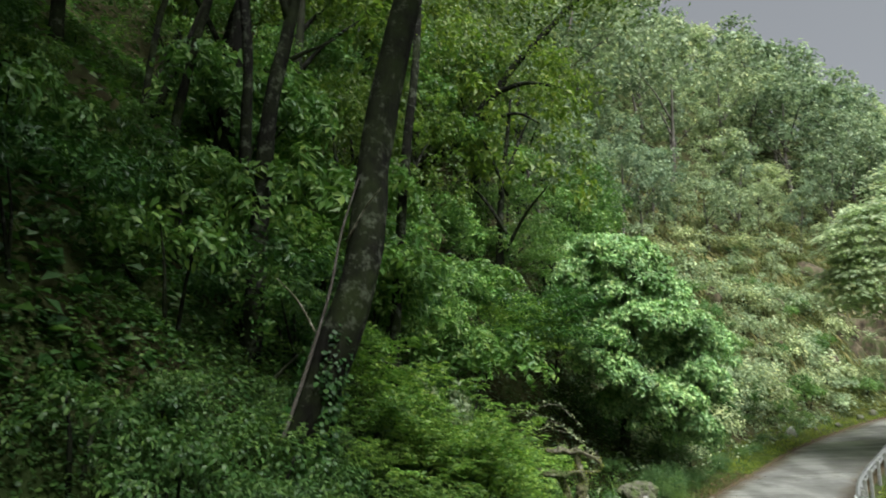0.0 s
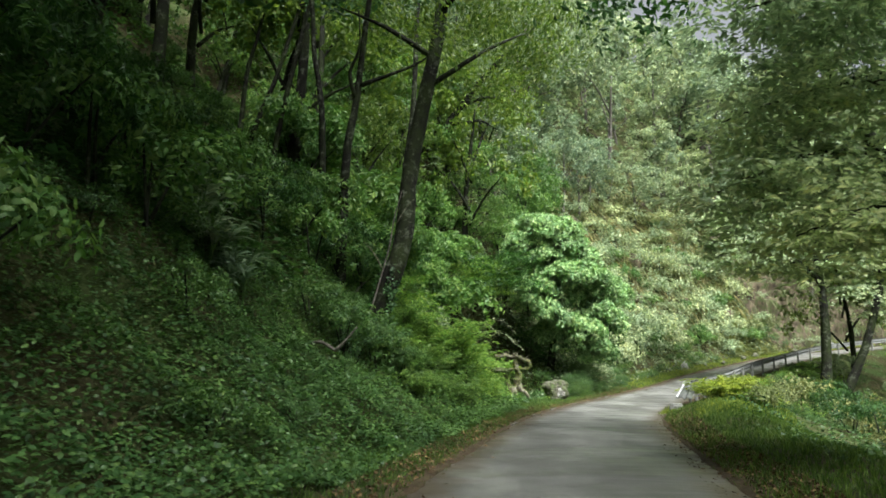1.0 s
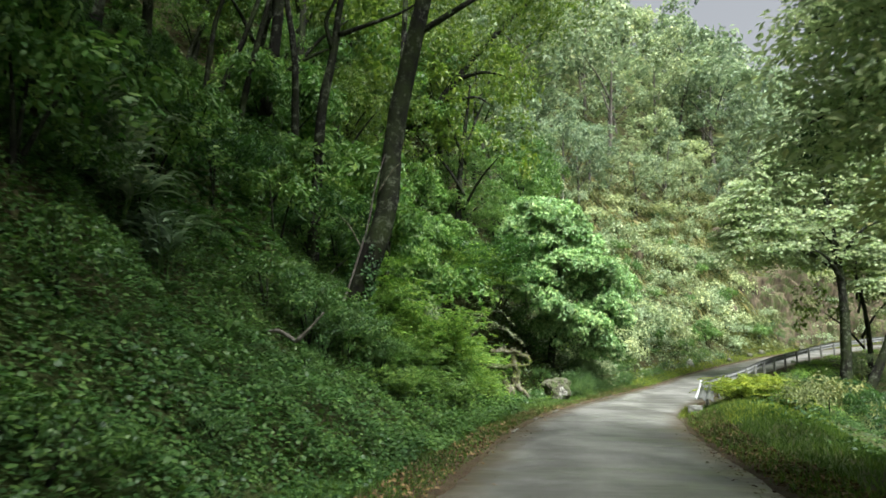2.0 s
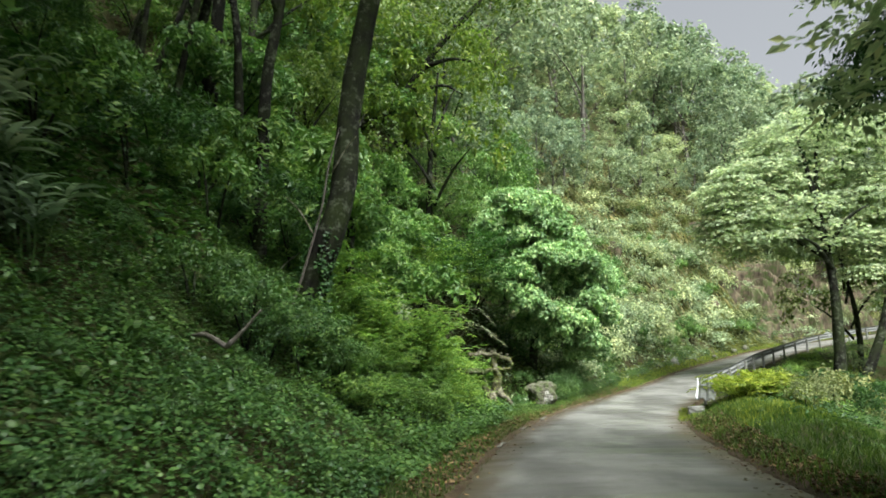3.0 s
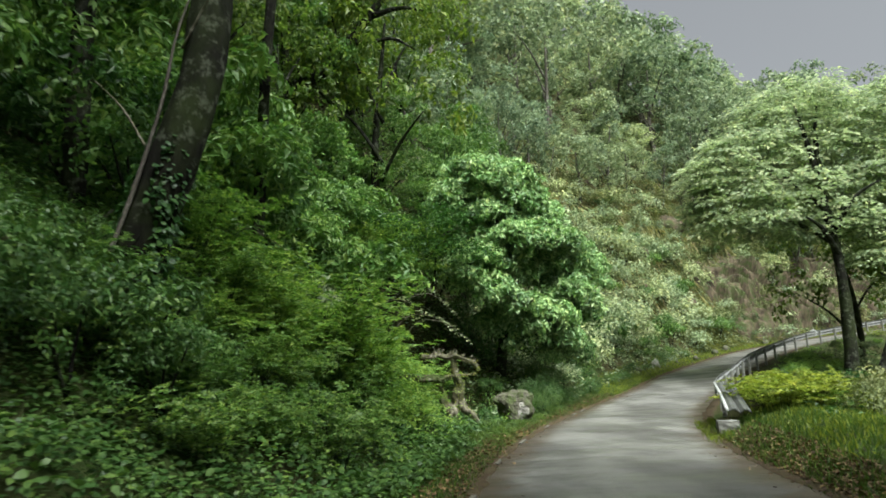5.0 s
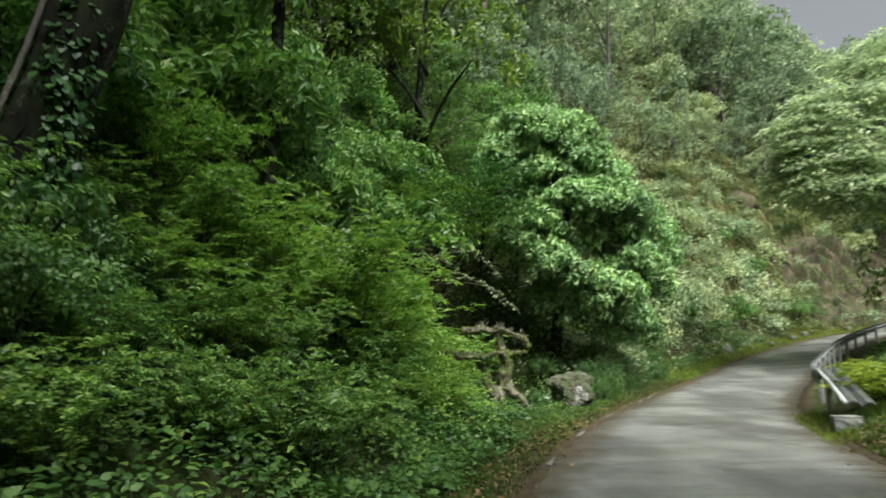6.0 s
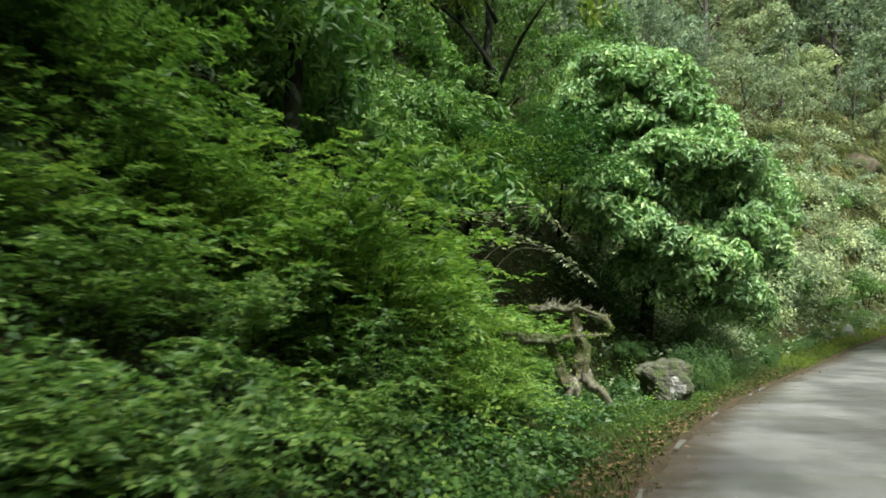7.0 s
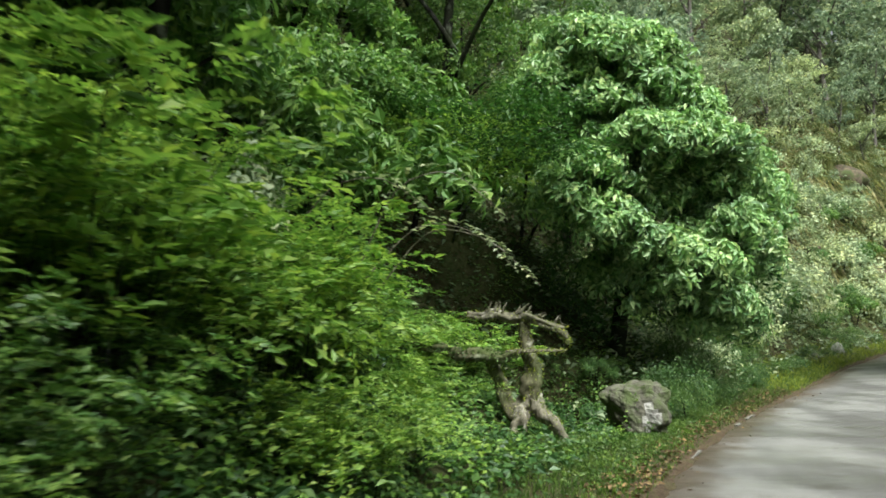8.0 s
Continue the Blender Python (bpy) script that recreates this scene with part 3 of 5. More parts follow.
def growth(name, label, category, protos, spots, r, lo=0.75, hi=1.25, sink=0.05):
    """Far growth that nobody could count, as one mesh."""
    verts, corners, sizes, slots, mats, base = [], [], [], [], [], 0
    for p, m in settings(protos, spots, r, lo, hi, sink):
        for ob in p.children:
            me = ob.data
            co, vi, lt = np.empty(len(me.vertices) * 3), np.empty(len(me.loops), int), np.empty(len(me.polygons), int)
            me.vertices.foreach_get("co", co)
            me.loops.foreach_get("vertex_index", vi)
            me.polygons.foreach_get("loop_total", lt)
            if me.materials[0] not in mats:
                mats.append(me.materials[0])
            k = np.array(m)
            verts.append(co.reshape(-1, 3) @ k[:3, :3].T + k[:3, 3])
            corners.append(vi + base)
            sizes.append(lt)
            slots.append(np.full(len(lt), mats.index(me.materials[0])))
            base += len(me.vertices)
    verts, corners, sizes, slots = (np.concatenate(a) for a in (verts, corners, sizes, slots))
    me = bpy.data.meshes.new(name)
    me.vertices.add(len(verts))
    me.vertices.foreach_set("co", verts.astype(np.float32).ravel())
    me.loops.add(len(corners))
    me.loops.foreach_set("vertex_index", corners.astype(np.int32))
    me.polygons.add(len(sizes))
    me.polygons.foreach_set("loop_start", (np.cumsum(sizes) - sizes).astype(np.int32))
    for q in mats:
        me.materials.append(q)
    me.polygons.foreach_set("material_index", slots.astype(np.int32))
    me.update(calc_edges=True)
    tagged(new(name, me), label, category, kind="stuff")


def spread(protos, spots, r, lo=0.75, hi=1.25, sink=0.05):
    """Sets the plants out over the given places."""
    for p, m in settings(protos, spots, r, lo, hi, sink):
        if p.name in PLANTED:
            copy_thing(p, m)
        else:
            PLANTED.add(p.name)
            p.matrix_basis = m


def along_road(r, y0, y1, d0, d1, gap, avoid=()):
    """Places at least gap apart, between two stretches of the road and two distances to its right (or, below 0, its left)."""
    idx = np.where((LINE[:, 1] >= y0) & (LINE[:, 1] <= y1))[0]
    got = []
    for _ in range(int(900)):
        i = int(r.choice(idx))
        d = r.uniform(d0, d1)
        p = LINE[i, :2] + RIGHT[i] * d + TAN[i] * r.uniform(-0.5, 0.5)
        if any((p[0] - q[0]) ** 2 + (p[1] - q[1]) ** 2 < gap * gap for q in got):
            continue
        if any((p[0] - a) ** 2 + (p[1] - b) ** 2 < c * c for a, b, c in avoid):
            continue
        got.append((p[0], p[1]))
    dd, _ = road_frame([p[0] for p in got], [p[1] for p in got])
    return [p for p, q in zip(got, dd) if min(d0, d1) - 0.6 <= q <= max(d0, d1) + 0.6]


def at(x, y, up=0.0, rz=0.0, s=1.0, sz=None):
    return pose(x, y, float(terrain(x, y)[0]) + up, 0, 0, rz) @ Matrix.Diagonal((s, s, sz or s, 1))


# ---- the large leaning tree with ivy, beside the road ----
def leaning_tree():
    r = np.random.default_rng(11)
    t = thing("tree", "tall leaning dark tree with ivy round its foot", "tree")
    pts = [(-2.63, 14.83, 0.86), (-2.28, 14.83, 2.77), (-1.79, 14.83, 4.62), (-1.56, 14.83, 5.99), (-1.32, 14.83, 8.06), (-0.94, 14.83, 10.73), (-0.45, 15.05, 14.05)]
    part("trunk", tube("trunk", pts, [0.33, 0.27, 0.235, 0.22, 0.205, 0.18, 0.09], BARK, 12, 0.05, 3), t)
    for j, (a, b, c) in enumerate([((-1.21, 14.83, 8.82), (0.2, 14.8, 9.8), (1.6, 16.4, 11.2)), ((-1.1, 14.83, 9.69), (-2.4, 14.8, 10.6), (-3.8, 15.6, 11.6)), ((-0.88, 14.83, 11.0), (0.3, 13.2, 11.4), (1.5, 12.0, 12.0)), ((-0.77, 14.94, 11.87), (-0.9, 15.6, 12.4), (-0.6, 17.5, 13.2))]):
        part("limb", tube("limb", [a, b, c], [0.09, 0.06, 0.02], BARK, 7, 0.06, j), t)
    # Lobe at y 10.9 is added above the view to shade the trunk.
    lobes = [(0.8, 18.2, 11.6, 2.0, 2.0, 1.5), (-0.5, 13.5, 10.2, 1.3, 0.9, 0.9), (2.6, 19.6, 12.6, 1.8, 1.8, 1.4), (1.2, 16.8, 12.6, 1.7, 1.8, 1.3), (1.0, 12.6, 12.6, 1.9, 1.8, 1.4), (-0.3, 10.9, 11.5, 1.8, 1.6, 1.1), (-0.6, 17.8, 13.2, 2.2, 2.2, 1.6), (-0.4, 14.5, 14.0, 2.4, 2.4, 1.6), (1.2, 18.4, 11.0, 1.2, 1.2, 1.0)]
    C, d = lobe_points(r, lobes, 1600, -0.9, 0.3)
    part("crown", leaf_mesh("crown", *rosettes(r, C, unit(d * 0.5 + np.array([0, 0, 0.5])), 9, 0.2, 1.0, 0.16, 0.36), LEAF_HANG), t)
    k = 6500
    h = r.uniform(0.0, 1.0, k) ** 1.5 * 3.6 + 1.1
    px = np.interp(h, [p[2] for p in pts], [p[0] for p in pts])
    rad = np.interp(h, [1, 3, 5.4], [0.50, 0.33, 0.235]) * r.uniform(0.92, 1.12, k)
    az = r.uniform(0, 6.28, k)
    out = np.stack([np.cos(az), np.sin(az), np.zeros(k)], 1)
    keep = vnoise(az * 1.6 + 3, h * 1.1) * np.interp(h, [1, 2.6, 4.8], [1.2, 0.85, 0.6]) > 0.46
    px, h, rad, out = px[keep], h[keep], rad[keep], out[keep]
    k = len(h)
    base = np.stack([px, np.full(k, pts[0][1]), h], 1) + out * rad[:, None]
    ln = r.uniform(0.035, 0.10, k)
    ivy = thing("ivy", "dark glossy ivy climbing the leaning trunk", "ivy")
    for j in range(4):
        hh = np.linspace(1.0, 4.4, 9)
        aa = -1.6 + 0.9 * j + 0.7 * np.sin(hh * 2.3 + 1.9 * j)
        rr = np.interp(hh, [1, 3, 5.4], [0.40, 0.285, 0.24])
        line = np.stack([np.interp(hh, [p[2] for p in pts], [p[0] for p in pts]) + np.cos(aa) * rr, pts[0][1] + np.sin(aa) * rr, hh], 1)
        part("vine", tube("vine", line, np.linspace(0.02, 0.008, 9), BARK, 5, 0.1, j), ivy)
    part("foliage", oval_leaf_mesh("foliage", base, out * 0.4 + np.array([0, 0, -0.7]) + r.normal(0, 0.45, (k, 3)), out + np.array([0, 0, 0.5]) + r.normal(0, 0.3, (k, 3)), ln, ln * 0.8, LEAF_DARK), ivy)


def dead_sapling():
    t = thing("sapling", "thin pale dead sapling leaning beside the big trunk", "sapling")
    part("stem", tube("stem", [(-2.8, 14.6, 1.6), (-2.5, 14.5, 2.6), (-2.28, 14.6, 3.5), (-2.02, 14.55, 4.4), (-1.95, 14.6, 5.2), (-1.6, 14.8, 6.6)], [0.03, 0.026, 0.024, 0.02, 0.016, 0.006], BARK_GREY, 6, 0.08, 3), t)
    for a, c in (((-2.2, 14.6, 3.8), (-2.7, 14.4, 4.5)), ((-1.9, 14.65, 5.0), (-1.4, 14.3, 5.6))):
        part("branch", tube("branch", [a, ((a[0] + c[0]) / 2, 14.5, (a[2] + c[2]) / 2 + 0.1), c], [0.018, 0.012, 0.005], DEADWOOD, 5), t)


def fallen_branch():
    t = thing("fallen_branch", "pale bent dead branch lying in the creepers", "branch")
    part("limb", tube("limb", [(-3.2, 11.3, 1.82), (-2.95, 11.2, 1.84), (-2.67, 11.15, 1.66)], [0.02, 0.034, 0.036], BARK_GREY, 7, 0.12, 2), t)
    part("limb", tube("limb", [(-2.67, 11.15, 1.66), (-2.45, 11.15, 1.90), (-2.25, 11.2, 2.14)], [0.036, 0.026, 0.012], BARK_GREY, 7, 0.12, 5), t)


fallen_branch()
dead_sapling()


def slope_tree(pts, radius, seed, crown=True, fork=None, mat=None, lobes=None):
    r = np.random.default_rng(seed)
    t = thing("tree", "thin dark tree trunk rising from the shaded slope", "tree", "dark trunks")
    p = np.array(pts, float)
    foot = p[0].copy()
    foot[2] = float(terrain(foot[0], foot[1])[0]) - 0.3
    step = (p[-1] - p[0]) / max(p[-1][2] - p[0][2], 0.1)
    foot[:2] = p[0][:2] + step[:2] * (foot[2] - p[0][2]) * 0.6
    top = p[-1] + step * 3.5
    q = np.vstack([foot, p, top])
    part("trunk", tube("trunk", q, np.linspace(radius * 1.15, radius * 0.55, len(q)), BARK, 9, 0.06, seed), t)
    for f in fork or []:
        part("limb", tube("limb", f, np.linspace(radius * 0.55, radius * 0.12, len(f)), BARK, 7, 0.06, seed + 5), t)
    if crown:
        lobes = lobes or [(top[0] + r.normal(0, 1.6), top[1] + r.normal(0, 1.6), top[2] + r.uniform(-0.6, 1.6), r.uniform(1.3, 2.0), r.uniform(1.3, 2.0), r.uniform(0.9, 1.4)) for _ in range(5)]
        C, d = lobe_points(r, lobes, 420, -0.8, 0.3)
        part("crown", leaf_mesh("crown", *rosettes(r, C, unit(d * 0.5 + np.array([0, 0, 0.5])), 8, 0.22, 0.7, 0.18, 0.4), mat or LEAF_DARK), t)


leaning_tree()
slope_tree([(-3.44, 15.8, 6.1), (-3.43, 15.8, 7.8), (-3.3, 15.8, 8.9), (-3.13, 15.8, 10.0)], 0.13, 21, True,
           [[(-3.3, 15.8, 8.9), (-3.5, 15.8, 9.7), (-3.2, 15.8, 10.4), (-3.3, 15.8, 11.6)], [(-3.15, 15.8, 9.3), (-2.35, 15.8, 9.62), (-1.6, 15.8, 9.9), (-0.9, 15.9, 10.5)]])
slope_tree([(-4.5, 17.5, 7.7), (-4.71, 17.5, 9.6), (-4.93, 17.5, 10.9), (-5.0, 17.5, 12.0)], 0.10, 22, False)
slope_tree([(-6.5, 18.0, 6.6), (-6.18, 18.0, 8.2), (-5.86, 18.0, 9.8), (-5.5, 18.0, 12.2)], 0.105, 23, False)
slope_tree([(-7.8, 19.5, 8.0), (-7.26, 19.5, 9.5), (-6.8, 19.5, 10.9), (-6.3, 19.5, 13.0)], 0.105, 24)
slope_tree([(-8.0, 20.0, 10.2), (-7.89, 20.0, 11.9), (-7.6, 20.0, 13.2)], 0.085, 25)
slope_tree([(-6.02, 20.0, 8.7), (-6.0, 20.0, 10.9), (-5.96, 20.0, 13.3)], 0.22, 26)
slope_tree([(-2.3, 22.0, 9.5), (-2.2, 22.0, 11.0), (-2.1, 22.0, 14.0)], 0.12, 27, True)
slope_tree([(-4.6, 32.6, 11.4), (-3.2, 32.0, 12.6), (-2.6, 32.0, 12.5), (-1.7, 32.0, 13.3), (-1.0, 32.0, 14.4), (-0.25, 32.0, 15.3), (0.3, 32.0, 16.4)], 0.24, 28, True,
           [[(-1.1, 32.0, 14.2), (-0.4, 31.9, 14.1), (0.6, 31.8, 14.3), (1.4, 31.6, 13.7)], [(-2.0, 32.0, 13.0), (-1.6, 31.8, 14.4), (-1.9, 31.8, 15.6)], [(-0.25, 32.0, 15.3), (0.9, 31.8, 15.6), (2.2, 31.6, 15.2)]], LEAF_HANG,
           [(1.2, 31.4, 16.0, 1.6, 1.4, 1.0), (-0.8, 31.4, 16.8, 1.8, 1.6, 1.0), (2.8, 31.6, 15.0, 1.2, 1.1, 0.9), (-2.8, 31.4, 15.6, 1.8, 1.5, 0.9), (-4.8, 31.4, 14.8, 1.7, 1.4, 0.9), (-6.4, 31.2, 14.0, 1.5, 1.4, 0.9), (0.8, 31.4, 18.2, 1.8, 1.6, 1.2)])


# ---- the big broad-leaved bush over the road's inner verge ----
def big_bush():
    r = np.random.default_rng(5)
    t = thing("tree", "large rounded bushy tree with drooping light green leaves", "tree")
    lobes = [(3.6, 29.4, 7.6, 1.25, 1.1, 1.0), (4.5, 29.5, 7.0, 1.0, 0.9, 0.8), (2.8, 29.3, 7.0, 0.85, 0.8, 0.85), (5.2, 29.6, 6.4, 0.75, 0.8, 0.6), (3.4, 29.0, 6.4, 0.9, 0.6, 0.5),
             (4.3, 28.9, 5.6, 1.0, 0.9, 0.5), (5.3, 28.9, 5.4, 1.0, 0.9, 0.7), (6.1, 29.8, 5.0, 0.95, 0.9, 0.75), (7.0, 31.2, 4.7, 0.9, 0.9, 0.8), (3.2, 28.9, 4.9, 0.8, 0.8, 0.5),
             (6.0, 29.6, 3.7, 0.85, 0.7, 0.75), (5.3, 29.0, 2.9, 0.65, 0.6, 0.6), (6.9, 31.2, 3.5, 0.75, 0.7, 0.7), (5.8, 29.8, 2.4, 0.6, 0.6, 0.4),
             (2.7, 28.9, 4.3, 0.5, 0.6, 0.6), (3.6, 28.7, 3.8, 0.6, 0.5, 0.55), (4.6, 28.8, 3.3, 0.6, 0.5, 0.55),
             (4.5, 29.7, 4.4, 1.3, 0.6, 0.9), (5.2, 29.8, 2.6, 1.2, 0.6, 0.9), (3.4, 29.6, 5.6, 0.9, 0.6, 0.7), (4.1, 29.8, 2.9, 1.0, 0.5, 0.8), (6.2, 30.6, 2.0, 0.8, 0.6, 0.7)]
    C, d = lobe_points(r, lobes, 1500, -0.25, 0.36)
    Q, U = clumps(r, C, d, 0.30, 8)
    part("crown", leaf_mesh("crown", *rosettes(r, Q, U, 9, 0.20, 0.5, 0.04, 0.40), LEAF_BUSH), t)
    # Darker leaves set behind paint the crown's inner shade.
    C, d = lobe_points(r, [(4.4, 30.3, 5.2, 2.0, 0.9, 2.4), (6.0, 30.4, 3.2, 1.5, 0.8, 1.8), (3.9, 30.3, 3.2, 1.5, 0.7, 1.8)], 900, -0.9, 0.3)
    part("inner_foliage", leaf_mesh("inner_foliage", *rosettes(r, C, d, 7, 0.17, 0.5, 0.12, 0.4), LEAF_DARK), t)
    z = float(terrain(3.9, 30.6)[0])
    part("trunk", tube("trunk", [(3.9, 30.6, z - 0.4), (4.0, 30.4, z + 1.5), (4.0, 30.1, 5.0), (4.0, 29.9, 7.2)], [0.2, 0.16, 0.11, 0.04], BARK, 8), t)
    for tip in ((6.3, 30.3, 5.0), (7.3, 31.0, 4.5), (3.0, 30.4, 6.3), (5.2, 29.6, 5.6), (5.4, 29.4, 3.2)):
        part("limb", tube("limb", [(4.0, 30.4, z + 1.2), ((4 + tip[0]) / 2, 30.2, (z + 1.5 + tip[2]) / 2 + 0.3), tip], [0.1, 0.06, 0.02], BARK, 6), t)


big_bush()


# ---- the tiered pale tree on the valley side, with two stems from one foot ----
def tiered_tree():
    r = np.random.default_rng(8)
    t = thing("tree", "wide tiered pale green tree with two dark stems", "tree")
    z = float(terrain(18.1, 33.5)[0])
    part("trunk", tube("trunk", [(18.1, 33.5, z - 0.5), (18.2, 33.5, 1.8), (18.45, 33.5, 5.9), (18.3, 33.8, 9.0), (18.0, 34.5, 12.5)], [0.34, 0.24, 0.19, 0.14, 0.07], BARK, 11, 0.07, 4), t)
    part("trunk", tube("trunk", [(18.5, 33.4, z - 0.5), (19.2, 33.4, 0.4), (20.3, 33.5, 2.5), (21.5, 33.6, 6.3), (22.2, 33.8, 9.5), (22.6, 34.2, 12.8)], [0.32, 0.23, 0.20, 0.17, 0.13, 0.07], BARK, 11, 0.06, 6), t)
    for j, (a, b) in enumerate([((18.45, 33.5, 6.2), (15.4, 35.4, 8.0)), ((18.4, 33.6, 7.4), (16.2, 35.6, 10.5)), ((18.3, 33.9, 9.4), (19.8, 35.5, 13.2)), ((21.6, 33.6, 6.8), (24.5, 35, 9.5)),
                                ((18.4, 33.5, 6.8), (19.9, 32.6, 8.6)), ((22.0, 33.7, 8.6), (20.8, 35.4, 12.0)), ((18.5, 33.5, 5.6), (16.8, 32.8, 7.2))]):
        a, b = np.array(a), np.array(b)
        part("limb", tube("limb", [a, (a + b) / 2 + np.array([0, 0, 0.5]), b], [0.13, 0.09, 0.03], BARK, 6, 0.06, j), t)
    lobes = [(17.0, 35.6, 9.6, 3.0, 2.6, 2.2), (15.6, 35.8, 8.3, 2.0, 1.8, 1.3), (19.6, 36.0, 12.0, 3.2, 2.8, 2.2), (22.5, 35.6, 11.5, 3.2, 2.8, 2.4), (18.6, 35.0, 8.2, 2.4, 2.0, 1.2), (16.0, 35.3, 7.3, 2.1, 1.8, 0.8), (19.4, 34.6, 7.2, 2.0, 1.6, 0.7), (23.0, 34.6, 7.6, 2.4, 2.0, 1.0),
             (21.0, 34.8, 8.8, 2.2, 2.0, 1.2), (24.8, 35.4, 9.4, 2.6, 2.2, 2.0), (17.8, 36.2, 11.6, 2.0, 2.0, 1.6), (15.0, 34.8, 7.5, 1.8, 1.7, 1.0), (14.7, 35.2, 8.7, 1.4, 1.5, 0.9), (15.6, 34.8, 7.9, 1.9, 1.5, 0.7), (19.0, 34.2, 6.9, 1.6, 1.4, 0.6), (20.6, 35.2, 10.2, 2.2, 1.8, 1.2), (17.6, 35.0, 8.9, 1.8, 1.6, 1.0),
             (20.4, 34.0, 5.6, 1.5, 1.4, 0.6), (22.6, 34.5, 6.2, 1.9, 1.5, 0.7), (21.8, 33.8, 4.6, 1.5, 1.2, 0.5), (14.6, 35.0, 9.8, 1.6, 1.5, 1.0)]
    C, d = lobe_points(r, lobes, 2300, -0.55, 0.36)
    C[:, 2] = np.round(C[:, 2] / 0.42) * 0.42 + r.normal(0, 0.06, len(C))
    part("crown", leaf_mesh("crown", *sprays(r, C, 0.58, 32, 0.24, 0.5, 0.15, d, (-0.1, -0.9, 0)), LEAF_TIER), t)


tiered_tree()


# ---- the roadside tree whose boughs reach over the road ----
def overhanging_tree():
    r = np.random.default_rng(14)
    t = thing("tree", "roadside tree with drooping leafy boughs over the road", "tree")
    z = float(terrain(8.6, 7.2)[0])
    part("trunk", tube("trunk", [(8.6, 7.2, z - 0.4), (8.4, 7.2, 2.5), (8.2, 7.3, 6.0), (8.0, 7.5, 9.5)], [0.28, 0.22, 0.17, 0.08], BARK, 9), t)
    boughs = [[(8.3, 7.2, 3.6), (6.4, 7.3, 4.6), (4.8, 7.0, 4.5), (3.4, 6.7, 3.8)], [(8.2, 7.3, 5.6), (7.4, 10.0, 7.2), (6.5, 11.0, 6.1), (5.6, 11.0, 5.0)],
              [(8.2, 7.3, 5.4), (6.6, 6.4, 6.4), (4.8, 6.0, 6.5), (3.4, 5.8, 6.0)], [(8.1, 7.4, 6.6), (7.2, 9.0, 7.8), (6.6, 10.6, 8.0), (6.2, 11.6, 7.6)],
              [(8.3, 7.2, 3.0), (6.8, 6.6, 3.6), (5.4, 6.3, 3.6), (4.2, 6.2, 3.1)], [(8.2, 7.3, 5.0), (6.8, 7.0, 5.6), (5.2, 7.2, 5.6), (3.7, 7.2, 5.0)]]
    for j, b in enumerate(boughs):
        part("limb", tube("limb", b, [0.09, 0.06, 0.04, 0.012], BARK, 6, 0.05, j), t)
        b = np.array(b)
        n = 900 if j == 1 else 560
        u = r.uniform(0.8, 3, n)
        i = np.minimum(u.astype(int), 2)
        C = b[i] * (1 - (u - i))[:, None] + b[i + 1] * (u - i)[:, None] + r.normal(0, 1, (n, 3)) * (np.array([0.24, 0.34, 0.26]) if j == 1 else np.array([0.34, 0.55, 0.26])) - np.array([0, 0, 0.18])
        if j == 1:
            q = rosettes(r, C, unit(np.tile([0, 0, 1.0], (n, 1)) + r.normal(0, 0.3, (n, 3))), 8, 0.10, 0.85, 0.06, 0.42)
        else:
            C[:, 2] = np.round(C[:, 2] / 0.3) * 0.3 + r.normal(0, 0.03, n)
            q = sprays(r, C[:230], 0.28, 22, 0.14, 0.48, 0.2)
        # Light is put into leaf colour: one bough dark, the sunlit ones pale.
        part("foliage", leaf_mesh("foliage", *q, LEAF_DARK if j == 1 else LEAF_TIER), t)
    lobes = [(7.5, 7.5, 9.5, 2.6, 2.6, 1.6), (9.5, 9.0, 9.0, 2.2, 2.2, 1.6), (6.0, 9.0, 9.5, 1.8, 1.8, 1.2)]
    C, d = lobe_points(r, lobes, 420, -0.8, 0.3)
    part("crown", leaf_mesh("crown", *rosettes(r, C, unit(d * 0.5 + np.array([0, 0, 0.5])), 8, 0.17, 0.7, 0.14, 0.38), LEAF_HANG), t)


overhanging_tree()


# ---- bank planting, species by species ----
rg, rg2 = np.random.default_rng(77), np.random.default_rng(78)
BROAD = [broad_shrub(101 + i, LEAF_BROAD) for i in range(2)]
# Shrub copies whose leaf colour holds the slope's shade.
SHADE = [broad_shrub(111 + i, LEAF_DARK, 0.17, 1.3, 250, 7, "broad-leaved shrub, leaf colour darkened for shade", "shade shrubs") for i in range(2)]
WEEDS = [weed_shrub(121 + i, LEAF_WEED) for i in range(3)]
FERNS = [fern(131 + i, LEAF_GROUND if i else LEAF_BROAD) for i in range(2)]
BUSHES = [small_leaf_bush(141 + i, LEAF_GROUND if i else LEAF_WEED) for i in range(3)]
PALES = [small_leaf_bush(151 + i, LEAF_PALE, 0.21, 1.25, 108, 7, "pale silvery green bush at the foot of the far slope", "pale bushes") for i in range(2)]
DRIES = [small_leaf_bush(161 + i, LEAF_DRY, 0.18, 1.1, 160, 7, "dry brownish scrub on the open slope", "dry scrub", "scrub") for i in range(2)]
GRASSES = [grass_clump(171 + i, LEAF_GRASS) for i in range(2)]
DRYGRASS = [grass_clump(175, LEAF_DRY, 50, 0.9, "clump of dry straw-coloured grass", "dry grass clumps", "dry_grass_clump")]
GOLDS = [weed_shrub(181 + i, LEAF_GOLD if i == 0 else LEAF_WEED, 0.11, 40, 20, 0.6, 1.0, "yellow-green flowering weeds beside the guard rail", "rail weeds") for i in range(2)]

